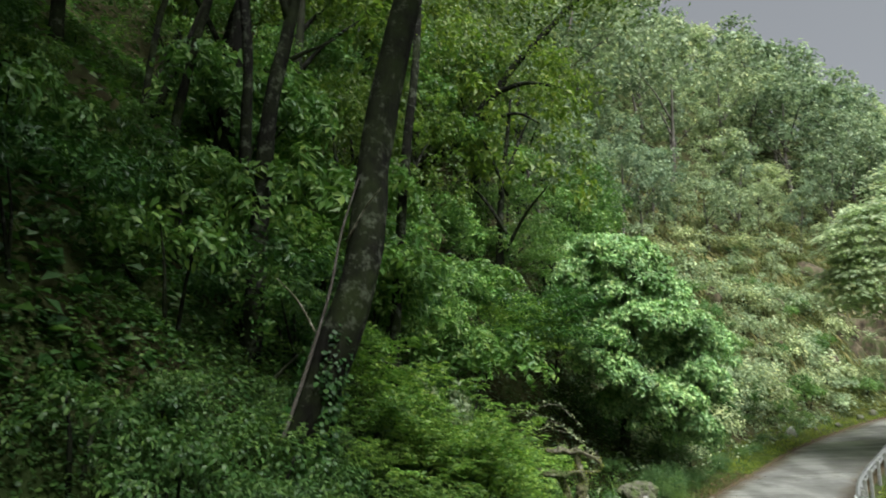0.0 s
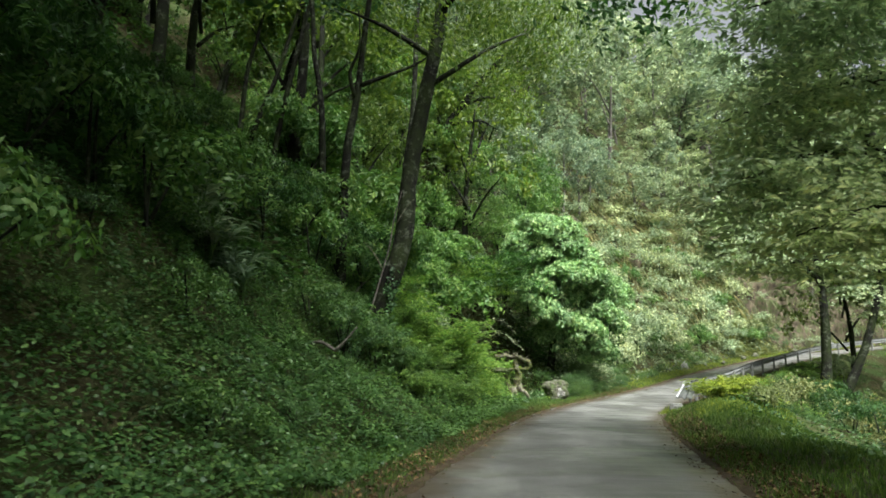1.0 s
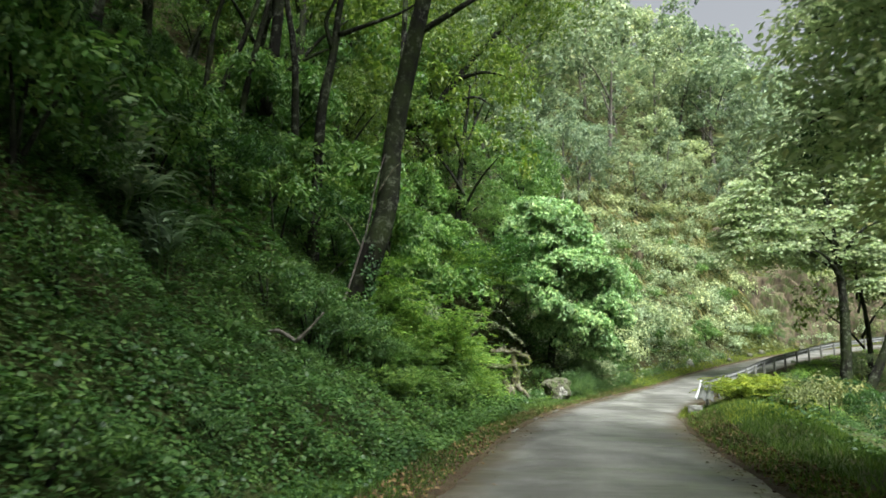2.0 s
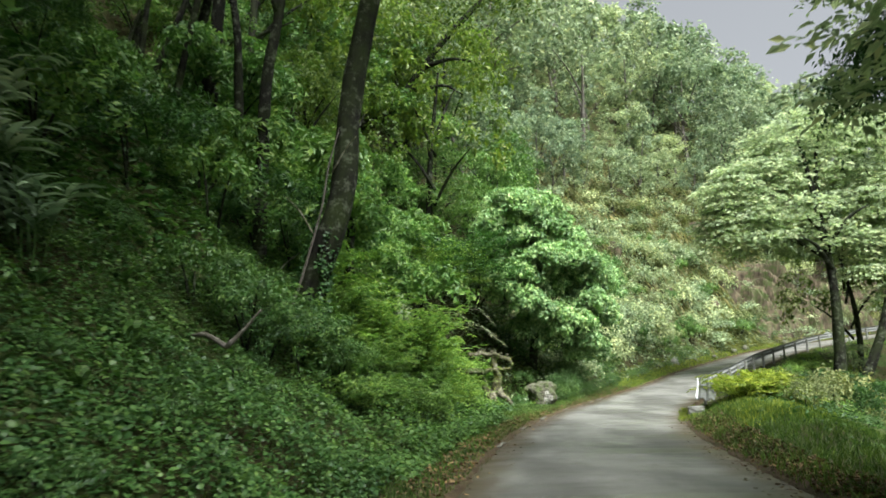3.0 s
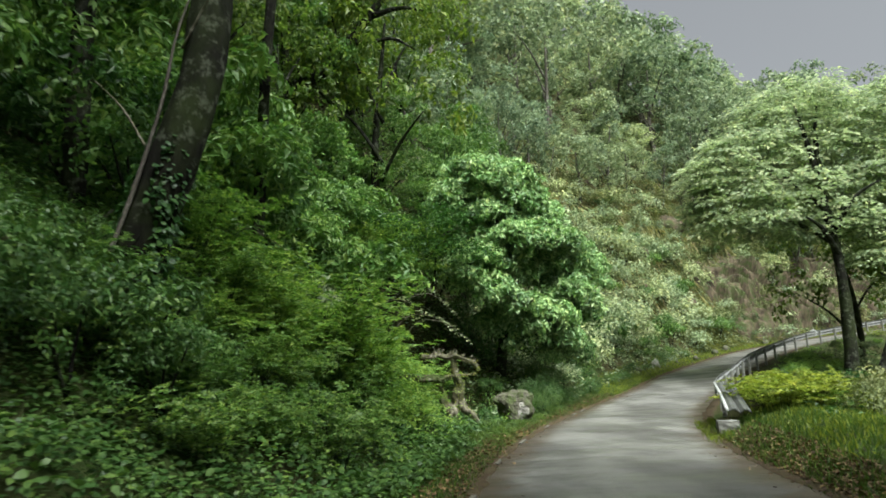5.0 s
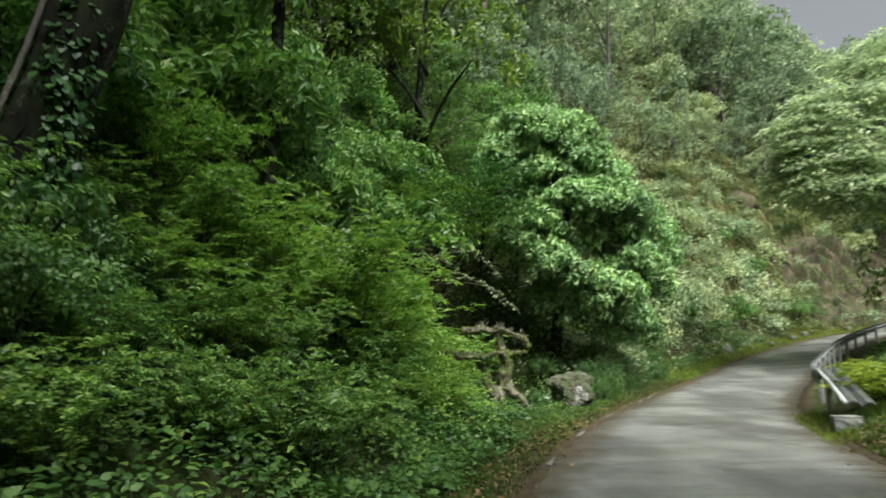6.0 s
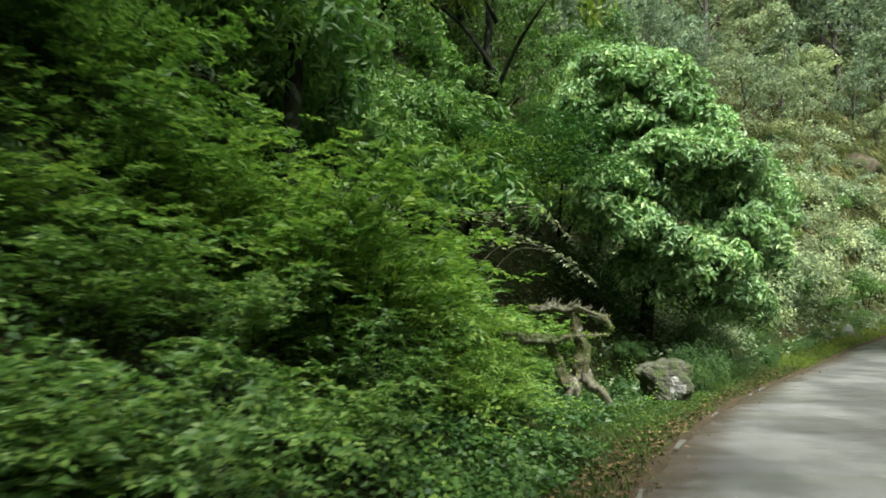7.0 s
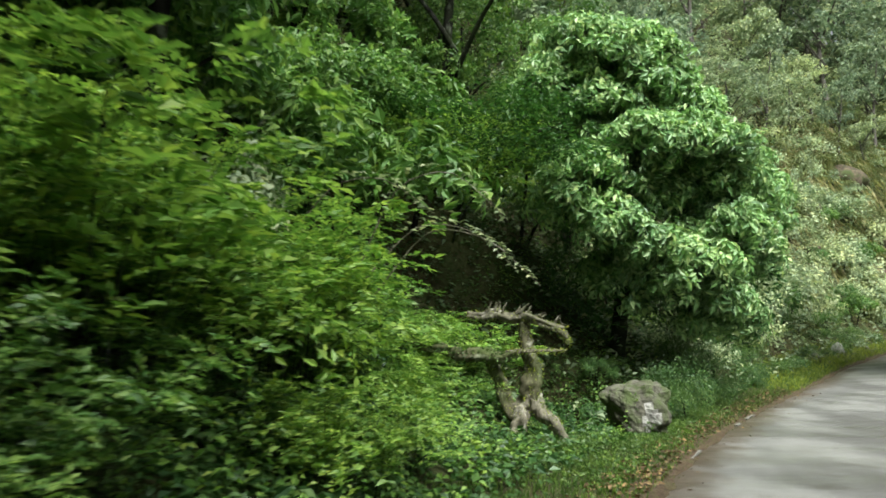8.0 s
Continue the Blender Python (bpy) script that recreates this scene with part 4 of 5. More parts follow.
HERBS = [broad_shrub(191 + i, LEAF_BROAD, 0.15, 0.9, 230, 7, "leafy shrub leaning out of the bank", "bank shrubs") for i in range(2)]
MIDWOODS = [hill_tree(221, LEAF_MID, 6.0, 2.3, 400, 9, 0.215, BARK, "leafy young tree on the slope", "young trees"), hill_tree(222, LEAF_HANG, 6.5, 2.2, 400, 9, 0.205, BARK, "leafy young tree on the slope", "young trees"),
            hill_tree(223, LEAF_BROAD, 5.5, 2.4, 400, 9, 0.215, BARK, "leafy young tree on the slope", "young trees")]


def long_leaf_plant(x, y, seed):
    """A tall herb with long narrow pale leaves."""
    r = np.random.default_rng(seed)
    t = thing("herb", "tall herb with long narrow drooping leaves", "herb", "tall herbs", at(x, y, -0.05))
    P = arcs(r, 9, 6, 0.55, 1.35, 0.35, 0.2)
    tagged(part("stem_mass", stem_mesh("stem_mass", P, 0.012, LEAF_MID), t), kind="stuff")
    b, a, n, ln, w = along(r, P, 13, 0.42, 0.2, 0.4, 0.35, 0.15)
    part("foliage", oval_leaf_mesh("foliage", b, a, n, ln, w, LEAF_FAR, 0.5), t)


HOLLOW = (1.6, 27.2, 2.9)
KEEP = [HOLLOW, (4.6, 29.6, 2.2), (-2.2, 13.9, 0.9), (-1.7, 12.6, 0.9), (-1.2, 10.6, 0.9), (2.0, 24.3, 1.3), (2.0, 22.8, 1.3), (1.2, 24.2, 1.2), (-0.6, 30.6, 1.9), (-0.5, 30.0, 2.6), (1.3, 22.8, 1.3), (0.9, 23.7, 1.2), (2.6, 21.6, 1.2), (3.9, 26.4, 1.3)]
# yellow-green thicket in front
spread(WEEDS, [(-0.5, 21.0), (-0.6, 20.2), (-0.7, 19.6), (-1.6, 19.0), (-0.4, 21.9), (-0.6, 21.0), (-1.4, 20.4), (-2.4, 19.9), (-0.7, 18.4), (-1.2, 17.8),
               (-0.5, 23.0), (-1.0, 22.2), (-0.6, 19.0), (-0.9, 23.6), (-1.8, 21.6)], rg, 0.9, 1.25)
# Dimmed copies of the weeds put the bank's shade into leaf colour.
DIMWEEDS = [weed_shrub(125 + i, LEAF_WEED_SHADED, label="fine-leaved weed thicket, leaf colour dimmed to mid-green for shade") for i in range(2)]
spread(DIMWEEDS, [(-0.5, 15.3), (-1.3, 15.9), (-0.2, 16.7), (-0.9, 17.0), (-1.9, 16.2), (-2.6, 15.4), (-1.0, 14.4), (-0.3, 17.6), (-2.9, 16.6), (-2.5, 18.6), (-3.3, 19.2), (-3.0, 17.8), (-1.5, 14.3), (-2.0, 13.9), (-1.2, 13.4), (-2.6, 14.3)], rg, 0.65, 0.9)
spread(WEEDS, [(-2.0, 17.2), (-1.6, 17.7), (-2.5, 17.3)], rg2, 0.7, 0.85)
spread(FERNS, [(-2.6, 10.9), (-2.4, 11.4), (-3.2, 9.4), (-2.9, 8.0), (-3.6, 12.6), (-3.0, 14.8), (-1.9, 15.6), (-0.9, 16.6), (-3.8, 10.6), (-3.3, 6.6), (-1.9, 15.9)], rg, 0.45, 0.7)
spread(WEEDS, [(0.3, 22.4), (0.2, 23.4), (0.5, 21.4), (0.7, 20.4), (0.5, 19.4)], rg, 0.5, 0.65)
spread(WEEDS, [(0.3, 24.6), (0.5, 25.4), (0.1, 26.2), (0.9, 25.9)], rg, 0.75, 0.95)
for k, (hx, hy) in enumerate([(-3.9, 8.9), (-4.4, 8.5), (-4.8, 9.1)]):
    long_leaf_plant(hx, hy, 300 + k)
spread(HERBS, [(-4.6, 6.7), (-5.1, 6.0), (-5.6, 8.0), (-4.9, 10.4), (-5.2, 12.6), (-4.4, 2.6), (-4.0, 14.4), (-3.0, 16.4)], rg, 0.8, 1.1)
TALLS = [broad_shrub(197 + i, LEAF_MID, 0.11, 1.0, 330, 9, "tall leafy shrub in front of the leaning trunk", "tall shrubs") for i in range(2)]
spread(TALLS, [(-2.1, 12.9), (-2.7, 12.3), (-3.3, 13.1), (-1.6, 13.5)], rg2, 0.6, 0.75)
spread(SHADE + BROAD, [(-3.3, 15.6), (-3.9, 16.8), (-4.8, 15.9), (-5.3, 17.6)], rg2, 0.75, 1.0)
spread(BROAD, [(-4.2, 21.2), (-5.2, 22.4), (-6.2, 21.0), (-3.4, 22.6), (-5.6, 19.6), (-7.0, 22.6)], rg2, 1.3, 1.7)
FOOT = [broad_shrub(195 + i, LEAF_GROUND, 0.10, 0.7, 170, 9, "dark leafy shrub at the foot of the leaning tree", "foot shrubs") for i in range(2)]
spread(FOOT, [(-2.3, 13.6), (-1.9, 13.9), (-2.9, 13.4), (-2.5, 12.5), (-3.3, 12.9), (-2.1, 14.9), (-3.4, 11.9)], rg, 0.7, 1.0)
spread(BROAD, [(-2.4, 25.8), (-3.2, 24.6), (-1.9, 28.2), (-3.0, 27.6), (-4.2, 22.6), (-3.8, 20.9), (-4.4, 26.4), (-2.6, 30.2), (-4.0, 29.0), (0.2, 30.6), (-5.2, 24.0), (-1.2, 30.0)], rg, 0.9, 1.5)
spread(FOOT, along_road(rg, 3, 16, -4.6, -1.6, 1.45, KEEP), rg, 0.4, 0.75)
spread(FERNS, along_road(rg, 5, 18, -4.0, -1.5, 2.0, KEEP), rg, 0.35, 0.6)
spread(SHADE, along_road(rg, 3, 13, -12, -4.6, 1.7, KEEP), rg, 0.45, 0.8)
spread(HERBS + BROAD, along_road(rg2, 13.5, 22, -12, -5.6, 1.5, KEEP), rg2, 0.35, 0.55)
spread(BUSHES[1:], along_road(rg, 4, 18, -5.5, -1.9, 1.25, KEEP), rg, 0.3, 0.55)
spread(BUSHES, along_road(rg, 18, 34, -6.5, -1.9, 1.25, KEEP), rg, 0.5, 1.0)
spread(BROAD + BUSHES, along_road(rg, 20, 40, -10, -5.0, 1.7, KEEP), rg, 0.9, 1.6)
spread(MIDWOODS, along_road(rg, 21, 38, -16, -6.5, 2.5, KEEP), rg, 0.7, 1.2, 0.3)
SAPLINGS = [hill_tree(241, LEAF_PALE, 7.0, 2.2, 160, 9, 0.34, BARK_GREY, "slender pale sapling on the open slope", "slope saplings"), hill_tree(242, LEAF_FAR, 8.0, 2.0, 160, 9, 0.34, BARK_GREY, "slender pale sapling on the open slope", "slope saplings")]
spread(SAPLINGS, along_road(rg, 32, 54, -10.5, -2.6, 2.3, KEEP), rg, 0.26, 0.48, 0.2)
LOWS = [small_leaf_bush(145 + i, LEAF_MID if i else LEAF_GROUND, 0.065, 0.8, 420, 10, "yellowish small-leaved bush under the big rounded tree", "foot bushes") for i in range(2)]
# far slope: pale bushes low down, dry scrub higher
spread(PALES + PALES + BUSHES[1:2], along_road(rg, 33, 53, -9.5, -2.6, 1.4, KEEP), rg, 0.65, 1.2)
spread(BUSHES[1:2] + LOWS, along_road(rg2, 31, 47, -2.7, -0.9, 1.05), rg2, 0.55, 0.95)
spread(HERBS + PALES + BUSHES[1:2], along_road(rg2, 31, 40, -6.0, -1.6, 1.0, KEEP), rg2, 0.6, 1.0)
spread(PALES + HERBS[:1], along_road(rg2, 40, 52, -7.0, -1.8, 1.1), rg2, 0.6, 1.05)
spread(MIDWOODS, [(0.2, 34.6), (1.8, 36.2), (-0.8, 36.4), (3.0, 38.2), (0.8, 39.0)], rg2, 0.6, 0.9, 0.3)
growth("far_scrub", "dry and pale scrub on the slope above the bend", "scrub", DRIES + PALES + BUSHES[1:2], along_road(rg2, 49, 60.5, -9, -1.2, 1.3), rg2, 0.45, 0.85)
spread(PALES + DRIES, along_road(rg, 53, 60, -7.5, -1.5, 2.0, KEEP), rg, 0.7, 1.1)
growth("high_scrub", "dry brownish scrub high on the open slope", "scrub", DRIES + PALES, along_road(rg, 40, 59, -14, -9.0, 1.9, KEEP), rg, 0.7, 1.2)
spread(DRYGRASS, along_road(rg, 44, 59, -13, -2.0, 1.9, KEEP), rg, 0.8, 1.5)
# valley side: grass verge, yellow weeds behind the rail
spread(GOLDS[:1], [(8.55, 21.5), (8.75, 22.4), (9.2, 23.2), (9.1, 21.5), (9.5, 22.3), (9.6, 24.0), (10.4, 25.2), (9.9, 21.4), (10.2, 22.6)], rg2, 0.85, 1.25)
spread(GOLDS[1:] + BUSHES[1:2], along_road(rg, 22.5, 32, 5.0, 7.5, 1.7), rg, 0.5, 0.8)
spread(BUSHES[1:], along_road(rg, 19, 36, 7.2, 11, 1.5), rg, 0.35, 0.7)
spread(DRIES[:1], along_road(rg, 22, 34, 6.5, 10, 2.6), rg, 0.35, 0.6)
spread(GOLDS + BUSHES[:1], along_road(rg, 28, 58, 5.3, 8, 2.0), rg, 0.6, 0.9)
spread(GRASSES, along_road(rg, 2, 21, 4.4, 7.5, 0.8), rg, 0.2, 0.34)
spread(GRASSES, along_road(rg, 2, 34, -2.2, -0.5, 0.9, [(3.9, 26.4, 0.9), (2.0, 24.2, 1.3)]), rg, 0.2, 0.36)
spread(SHADE, along_road(rg, 15, 24, 9.5, 14, 2.4), rg, 0.5, 0.8)
spread(BUSHES[1:] + DRIES[:1] + SHADE, along_road(rg2, 24.5, 36, 6.8, 13, 1.7), rg2, 0.6, 1.0)
spread(SAPLINGS + SAPLINGS + MIDWOODS[1:2], [(22.4, 38.8), (24.6, 37.6), (26.2, 41.0), (28.4, 39.4), (30.8, 43.6), (24.0, 34.2), (27.2, 36.0), (33.0, 41.4)], rg3, 0.95, 1.3, 0.4)
spread(GOLDS[1:] + BUSHES[1:2], along_road(rg3, 27, 45, 5.2, 8.5, 1.15), rg3, 0.6, 0.95)
spread(SHADE, [(16.4, 28.6), (17.6, 30.2), (17.0, 31.8), (19.2, 31.6), (20.4, 30.6)], rg3, 0.6, 0.9)
spread(GOLDS, [(10.8, 24.2), (11.6, 25.4), (12.6, 26.8), (11.2, 26.6), (13.4, 28.0), (12.2, 24.6), (13.6, 26.2), (14.6, 28.6)], rg3, 0.9, 1.3)
spread(SAPLINGS, [(20.8, 36.6), (23.4, 35.6), (25.6, 39.0), (22.6, 40.8), (28.0, 42.5), (29.5, 37.0), (25.0, 33.0), (31.5, 46.0), (34.0, 41.0), (27.0, 30.5)], rg2, 0.6, 0.95, 0.3)
PALEHERB = broad_shrub(199, LEAF_FAR, 0.13, 0.6, 150, 8, "pale grey-green shrub standing in the thicket", "")
PALEHERB.matrix_basis = at(-1.2, 21.5, 0.1, 40, 1.0, 1.5)
spread(BUSHES[1:], [(4.0, 28.0), (4.5, 28.8), (5.1, 29.7), (5.8, 30.8), (6.6, 32.0), (7.4, 33.2), (8.2, 34.4), (6.0, 31.6)], rg, 0.35, 0.55)

spread(LOWS, [(4.0, 28.2), (4.7, 28.9), (5.4, 29.9), (5.0, 30.2), (4.6, 29.6), (5.9, 30.7), (4.9, 28.5)], rg2, 0.8, 1.2)
spread(TALLS, [(3.4, 29.6), (2.4, 29.9), (3.9, 30.0), (1.6, 30.0), (0.8, 29.5)], rg2, 0.4, 0.6)
# Darkened shrubs fill the hollow, so its shade is partly leaf colour.
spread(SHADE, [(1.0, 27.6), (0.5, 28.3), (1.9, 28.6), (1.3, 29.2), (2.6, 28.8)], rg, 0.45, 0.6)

# tiered shrub and bramble canes over the dark hollow
def hollow_shrub():
    r = np.random.default_rng(61)
    t = thing("shrub", "tiered yellow-green shrub hanging over a dark hollow", "shrub")
    lobes = [(0.1, 28.4, 5.2, 1.3, 1.2, 0.6), (1.0, 28.0, 4.7, 0.9, 0.9, 0.4), (-0.9, 28.6, 5.6, 1.3, 1.2, 0.8), (0.8, 28.6, 5.8, 1.2, 1.0, 0.5), (-0.8, 27.8, 4.7, 0.9, 0.8, 0.5), (1.4, 28.8, 5.4, 0.9, 0.9, 0.4)]
    C, d = lobe_points(r, lobes, 330, -0.4, 0.3)
    C[:, 2] = np.round(C[:, 2] / 0.3) * 0.3 + r.normal(0, 0.04, len(C))
    part("crown", leaf_mesh("crown", *sprays(r, C, 0.38, 22, 0.13), LEAF_WEED), t)
    # Added leaf roof to shade the hollow, its own leaves darkened as shade.
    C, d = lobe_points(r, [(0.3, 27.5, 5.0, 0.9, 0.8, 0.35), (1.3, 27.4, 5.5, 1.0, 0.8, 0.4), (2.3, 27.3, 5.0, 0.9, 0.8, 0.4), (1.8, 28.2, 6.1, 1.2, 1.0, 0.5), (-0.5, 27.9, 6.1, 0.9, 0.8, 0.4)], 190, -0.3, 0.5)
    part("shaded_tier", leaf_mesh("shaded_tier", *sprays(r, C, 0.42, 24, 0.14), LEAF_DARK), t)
    z = float(terrain(-0.6, 29.6)[0])
    part("trunk", tube("trunk", [(-0.6, 29.6, z - 0.3), (-0.3, 29.2, z + 1.0), (0.1, 28.8, 5.2)], [0.08, 0.06, 0.03], BARK, 6), t)
    part("limb", tube("limb", [(1.0, 29.0, 5.0), (1.6, 28.7, 5.2), (2.1, 28.6, 5.9), (2.5, 28.6, 6.0)], [0.05, 0.05, 0.04, 0.012], BARK, 6), t)
    part("limb", tube("limb", [(-0.3, 29.2, z + 0.9), (0.5, 28.7, 4.6), (1.3, 28.3, 4.6)], [0.05, 0.035, 0.012], BARK, 5), t)


def bramble(pts, seed):
    r = np.random.default_rng(seed)
    t = thing("bramble_cane", "long arching bramble cane with small pale leaves", "bramble", "bramble canes")
    P = spline(np.array(pts, float), 6)[None]
    part("cane", tube("cane", pts, [0.008, 0.007, 0.005, 0.003], DEADWOOD, 5, 0.02), t)
    b, a, n, ln, w = along(r, np.repeat(P, 3, 0), 14, 0.085, 0.6, 0.3, 0.25, 0.3)
    part("foliage", leaf_mesh("foliage", b, a, n, ln, w, LEAF_PALE), t)


hollow_shrub()
for k, pts in enumerate([[(0.2, 21.2, 2.0), (0.6, 21.0, 2.9), (1.15, 21.0, 3.05), (1.65, 21.0, 2.55)], [(0.3, 21.4, 1.8), (0.9, 21.2, 2.55), (1.5, 21.1, 2.4), (1.95, 21.0, 1.95)],
                         [(0.1, 21.8, 2.0), (0.7, 21.8, 2.7), (1.3, 21.7, 2.6), (1.75, 21.6, 2.15)], [(-0.4, 20.8, 2.2), (0.1, 20.6, 2.8), (0.6, 20.5, 2.85), (1.05, 20.5, 2.5)],
                         [(-2.9, 18.2, 2.8), (-2.4, 17.9, 3.6), (-1.8, 17.8, 3.7), (-1.2, 17.8, 3.3)]]):
    bramble(pts, 400 + k)

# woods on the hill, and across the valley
# Far crowns wear the haze-paled leaf colours.
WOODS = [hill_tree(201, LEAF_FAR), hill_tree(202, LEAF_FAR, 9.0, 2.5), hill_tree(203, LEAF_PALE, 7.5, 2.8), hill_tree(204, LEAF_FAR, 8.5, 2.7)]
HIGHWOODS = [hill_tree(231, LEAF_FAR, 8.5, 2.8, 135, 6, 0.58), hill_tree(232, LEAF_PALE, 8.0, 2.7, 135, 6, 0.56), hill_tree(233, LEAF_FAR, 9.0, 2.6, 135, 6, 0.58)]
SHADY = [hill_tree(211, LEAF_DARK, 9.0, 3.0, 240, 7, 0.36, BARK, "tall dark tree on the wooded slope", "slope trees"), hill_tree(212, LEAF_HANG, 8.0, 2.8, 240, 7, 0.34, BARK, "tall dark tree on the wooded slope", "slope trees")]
spread(SHADY, along_road(rg, -8, 13, -22, -8.5, 3.3), rg, 0.9, 1.3, 0.3)
spread(MIDWOODS, along_road(rg2, 13, 30, -34, -9.5, 3.0), rg2, 0.9, 1.5, 0.3)
spread(WOODS, along_road(rg, 30, 60, -22, -12.5, 3.6), rg, 0.85, 1.3, 0.3)
spread(WOODS, along_road(rg2, 35, 58, -13.5, -8.5, 2.5), rg2, 0.4, 0.75, 0.3)
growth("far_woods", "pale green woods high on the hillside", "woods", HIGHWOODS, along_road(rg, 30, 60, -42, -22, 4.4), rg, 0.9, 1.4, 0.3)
spread(WOODS, along_road(rg, 57.5, 61, -12, -4, 3.6), rg, 0.55, 0.9, 0.3)
growth("hilltop_woods", "pale green woods above the road bend", "woods", HIGHWOODS, along_road(rg, 57.5, 61, -30, -12, 4.2), rg, 0.6, 1.0, 0.3)
spread(HIGHWOODS, along_road(rg, 24, 60, 14, 48, 13), rg, 0.9, 1.4, 0.3)
# Added trees beside and behind the view, placed to shade the near road.
spread(SHADY, [(10.5, -3), (9.5, 1.5), (-4.5, -4), (-5.5, 1.5), (-6.2, 7), (-4.2, -9), (9, -9)], rg, 0.85, 1.1, 0.3)


# ---- added canopy, out of view, that shades the near road and bank ----
def shading_canopy(x, y, lean, seed, H=9.5):
    """An added tall tree whose crown, above the view, shades asphalt and bank."""
    r = np.random.default_rng(seed)
    t = thing("tree", "tall added tree, crown out of view, that shades the road", "tree", "canopy trees")
    z = float(terrain(x, y)[0])
    top = np.array([x + lean, y, H])
    part("trunk", tube("trunk", [(x, y, z - 0.4), (x + lean * 0.15, y, z + (H - z) * 0.5), top], [0.2, 0.15, 0.08], BARK, 8, 0.06, seed), t)
    lobes = [(top[0] + r.uniform(-2.6, 2.6), y + r.uniform(-2.6, 2.6), H + r.uniform(0.0, 2.4), r.uniform(1.7, 2.4), r.uniform(1.7, 2.4), r.uniform(0.8, 1.2)) for _ in range(8)]
    for q in lobes[:4]:
        part("limb", tube("limb", [top * 0.8 + np.array([x, y, z]) * 0.2, (top + np.array(q[:3])) / 2, q[:3]], [0.1, 0.07, 0.03], BARK, 6, 0.05, seed), t)
    C, d = lobe_points(r, lobes, 800, -0.9, 0.3)
    part("crown", leaf_mesh("crown", *rosettes(r, C, unit(d * 0.5 + np.array([0, 0, 0.5])), 7, 0.30, 0.6, 0.2, 0.45), LEAF_DARK), t)


for k, (tx, ty, ln, hh) in enumerate([(-4.6, -6.5, 2.6, 9.0), (-4.4, -1.0, 2.4, 9.5), (-7.4, 3.6, 5.0, 10.0), (-8.4, 8.2, 4.4, 10.8), (7.4, -8.0, -3.0, 9.0), (7.2, -3.2, -2.6, 9.5), (-9.4, 12.0, 4.8, 12.0), (-8.2, 5.8, 5.4, 9.8), (-9.6, 3.0, 3.3, 10.5), (-4.8, -11.5, 3.0, 9.0), (7.6, -12.5, -3.2, 9.0), (9.6, 11.2, -3.6, 10.4), (10.6, -1.0, -3.4, 11.2), (10.8, 5.4, -3.6, 11.6), (10.4, -6.5, -3.0, 11.0)]):
    shading_canopy(tx, ty, ln, 500 + k, hh)


# ---- low cover: creepers, verge grass, fallen leaves ----
def scatter_band(r, n, y0, y1, d0, d1, power=1.0):
    idx = np.where((LINE[:, 1] >= y0) & (LINE[:, 1] <= y1))[0]
    i = r.choice(idx, n)
    d = d0 + (d1 - d0) * r.uniform(0, 1, n) ** power
    p = LINE[i, :2] + RIGHT[i] * d[:, None] + TAN[i] * r.uniform(-0.6, 0.6, (n, 1))
    keep = (p[:, 0] - 1.8) ** 2 + (p[:, 1] - 27.7) ** 2 > 1.1
    p = p[keep]
    return p[:, 0], p[:, 1], terrain(p[:, 0], p[:, 1])


def cover(name, n, y0, y1, d0, d1, L, mat, label, category, hi=0.35, seed=1, wide=0.6, flat=True, power=1.0, shape=leaf_mesh, down=False):
    r = np.random.default_rng(seed)
    x, y, z = scatter_band(r, n, y0, y1, d0, d1, power)
    n = len(x)
    if flat:
        tuft = np.clip(vnoise(x * 1.4 + seed, y * 1.4) * 1.6 - 0.45, 0, 1) * hi
        base = np.stack([x, y, z + 0.03 + tuft * r.uniform(0.2, 1, n)], 1)
        az = r.uniform(0, 6.28, n)
        axis = np.stack([np.cos(az), np.sin(az), r.normal(-0.1, 0.3, n)], 1)
        nor = np.array([0.25, -0.1, 1.0]) + r.normal(0, 0.35, (n, 3))
        if down:
            g = np.stack([terrain(x + 0.3, y) - z, terrain(x, y + 0.3) - z], 1) / 0.3
            axis = np.column_stack([-g, -(g ** 2).sum(1) * 0.8]) + r.normal(0, 0.35, (n, 3))
            base[:, 2] += 0.15
    else:
        base = np.stack([x, y, z - 0.02], 1)
        axis = np.array([0, 0, 1.0]) + r.normal(0, 0.38, (n, 3))
        nor = r.normal(0, 1, (n, 3))
    ln = L * r.uniform(0.55, 1.25, n)
    ob = new(name, shape(name, base, axis, nor, ln, ln * wide, mat))
    tagged(ob, label, category, kind="stuff")


cover("creepers", 60000, -2, 10, -5.0, -0.6, 0.068, LEAF_GROUND, "low creeping leaves covering the bank", "undergrowth", 0.5, 1, 0.62, True, 1.0, oval_leaf_mesh)
cover("creepers", 46000, 10, 20, -5.0, -0.5, 0.072, LEAF_GROUND, "low creeping leaves covering the bank", "undergrowth", 0.5, 19, 0.62, True, 1.0, oval_leaf_mesh)
cover("creepers", 24000, -2, 22, -8.0, -4.0, 0.10, LEAF_GROUND, "low creeping leaves covering the bank", "undergrowth", 0.45, 18)
cover("creepers", 30000, 18, 36, -7.5, -0.9, 0.11, LEAF_GROUND, "low creeping leaves covering the bank", "undergrowth", 0.4, 2)
cover("creepers", 16000, 14, 30, -5.0, -1.0, 0.075, LEAF_WEED, "brighter green seedlings among the creepers", "undergrowth", 0.55, 3)
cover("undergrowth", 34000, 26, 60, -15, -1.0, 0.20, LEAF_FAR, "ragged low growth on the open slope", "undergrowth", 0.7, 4)
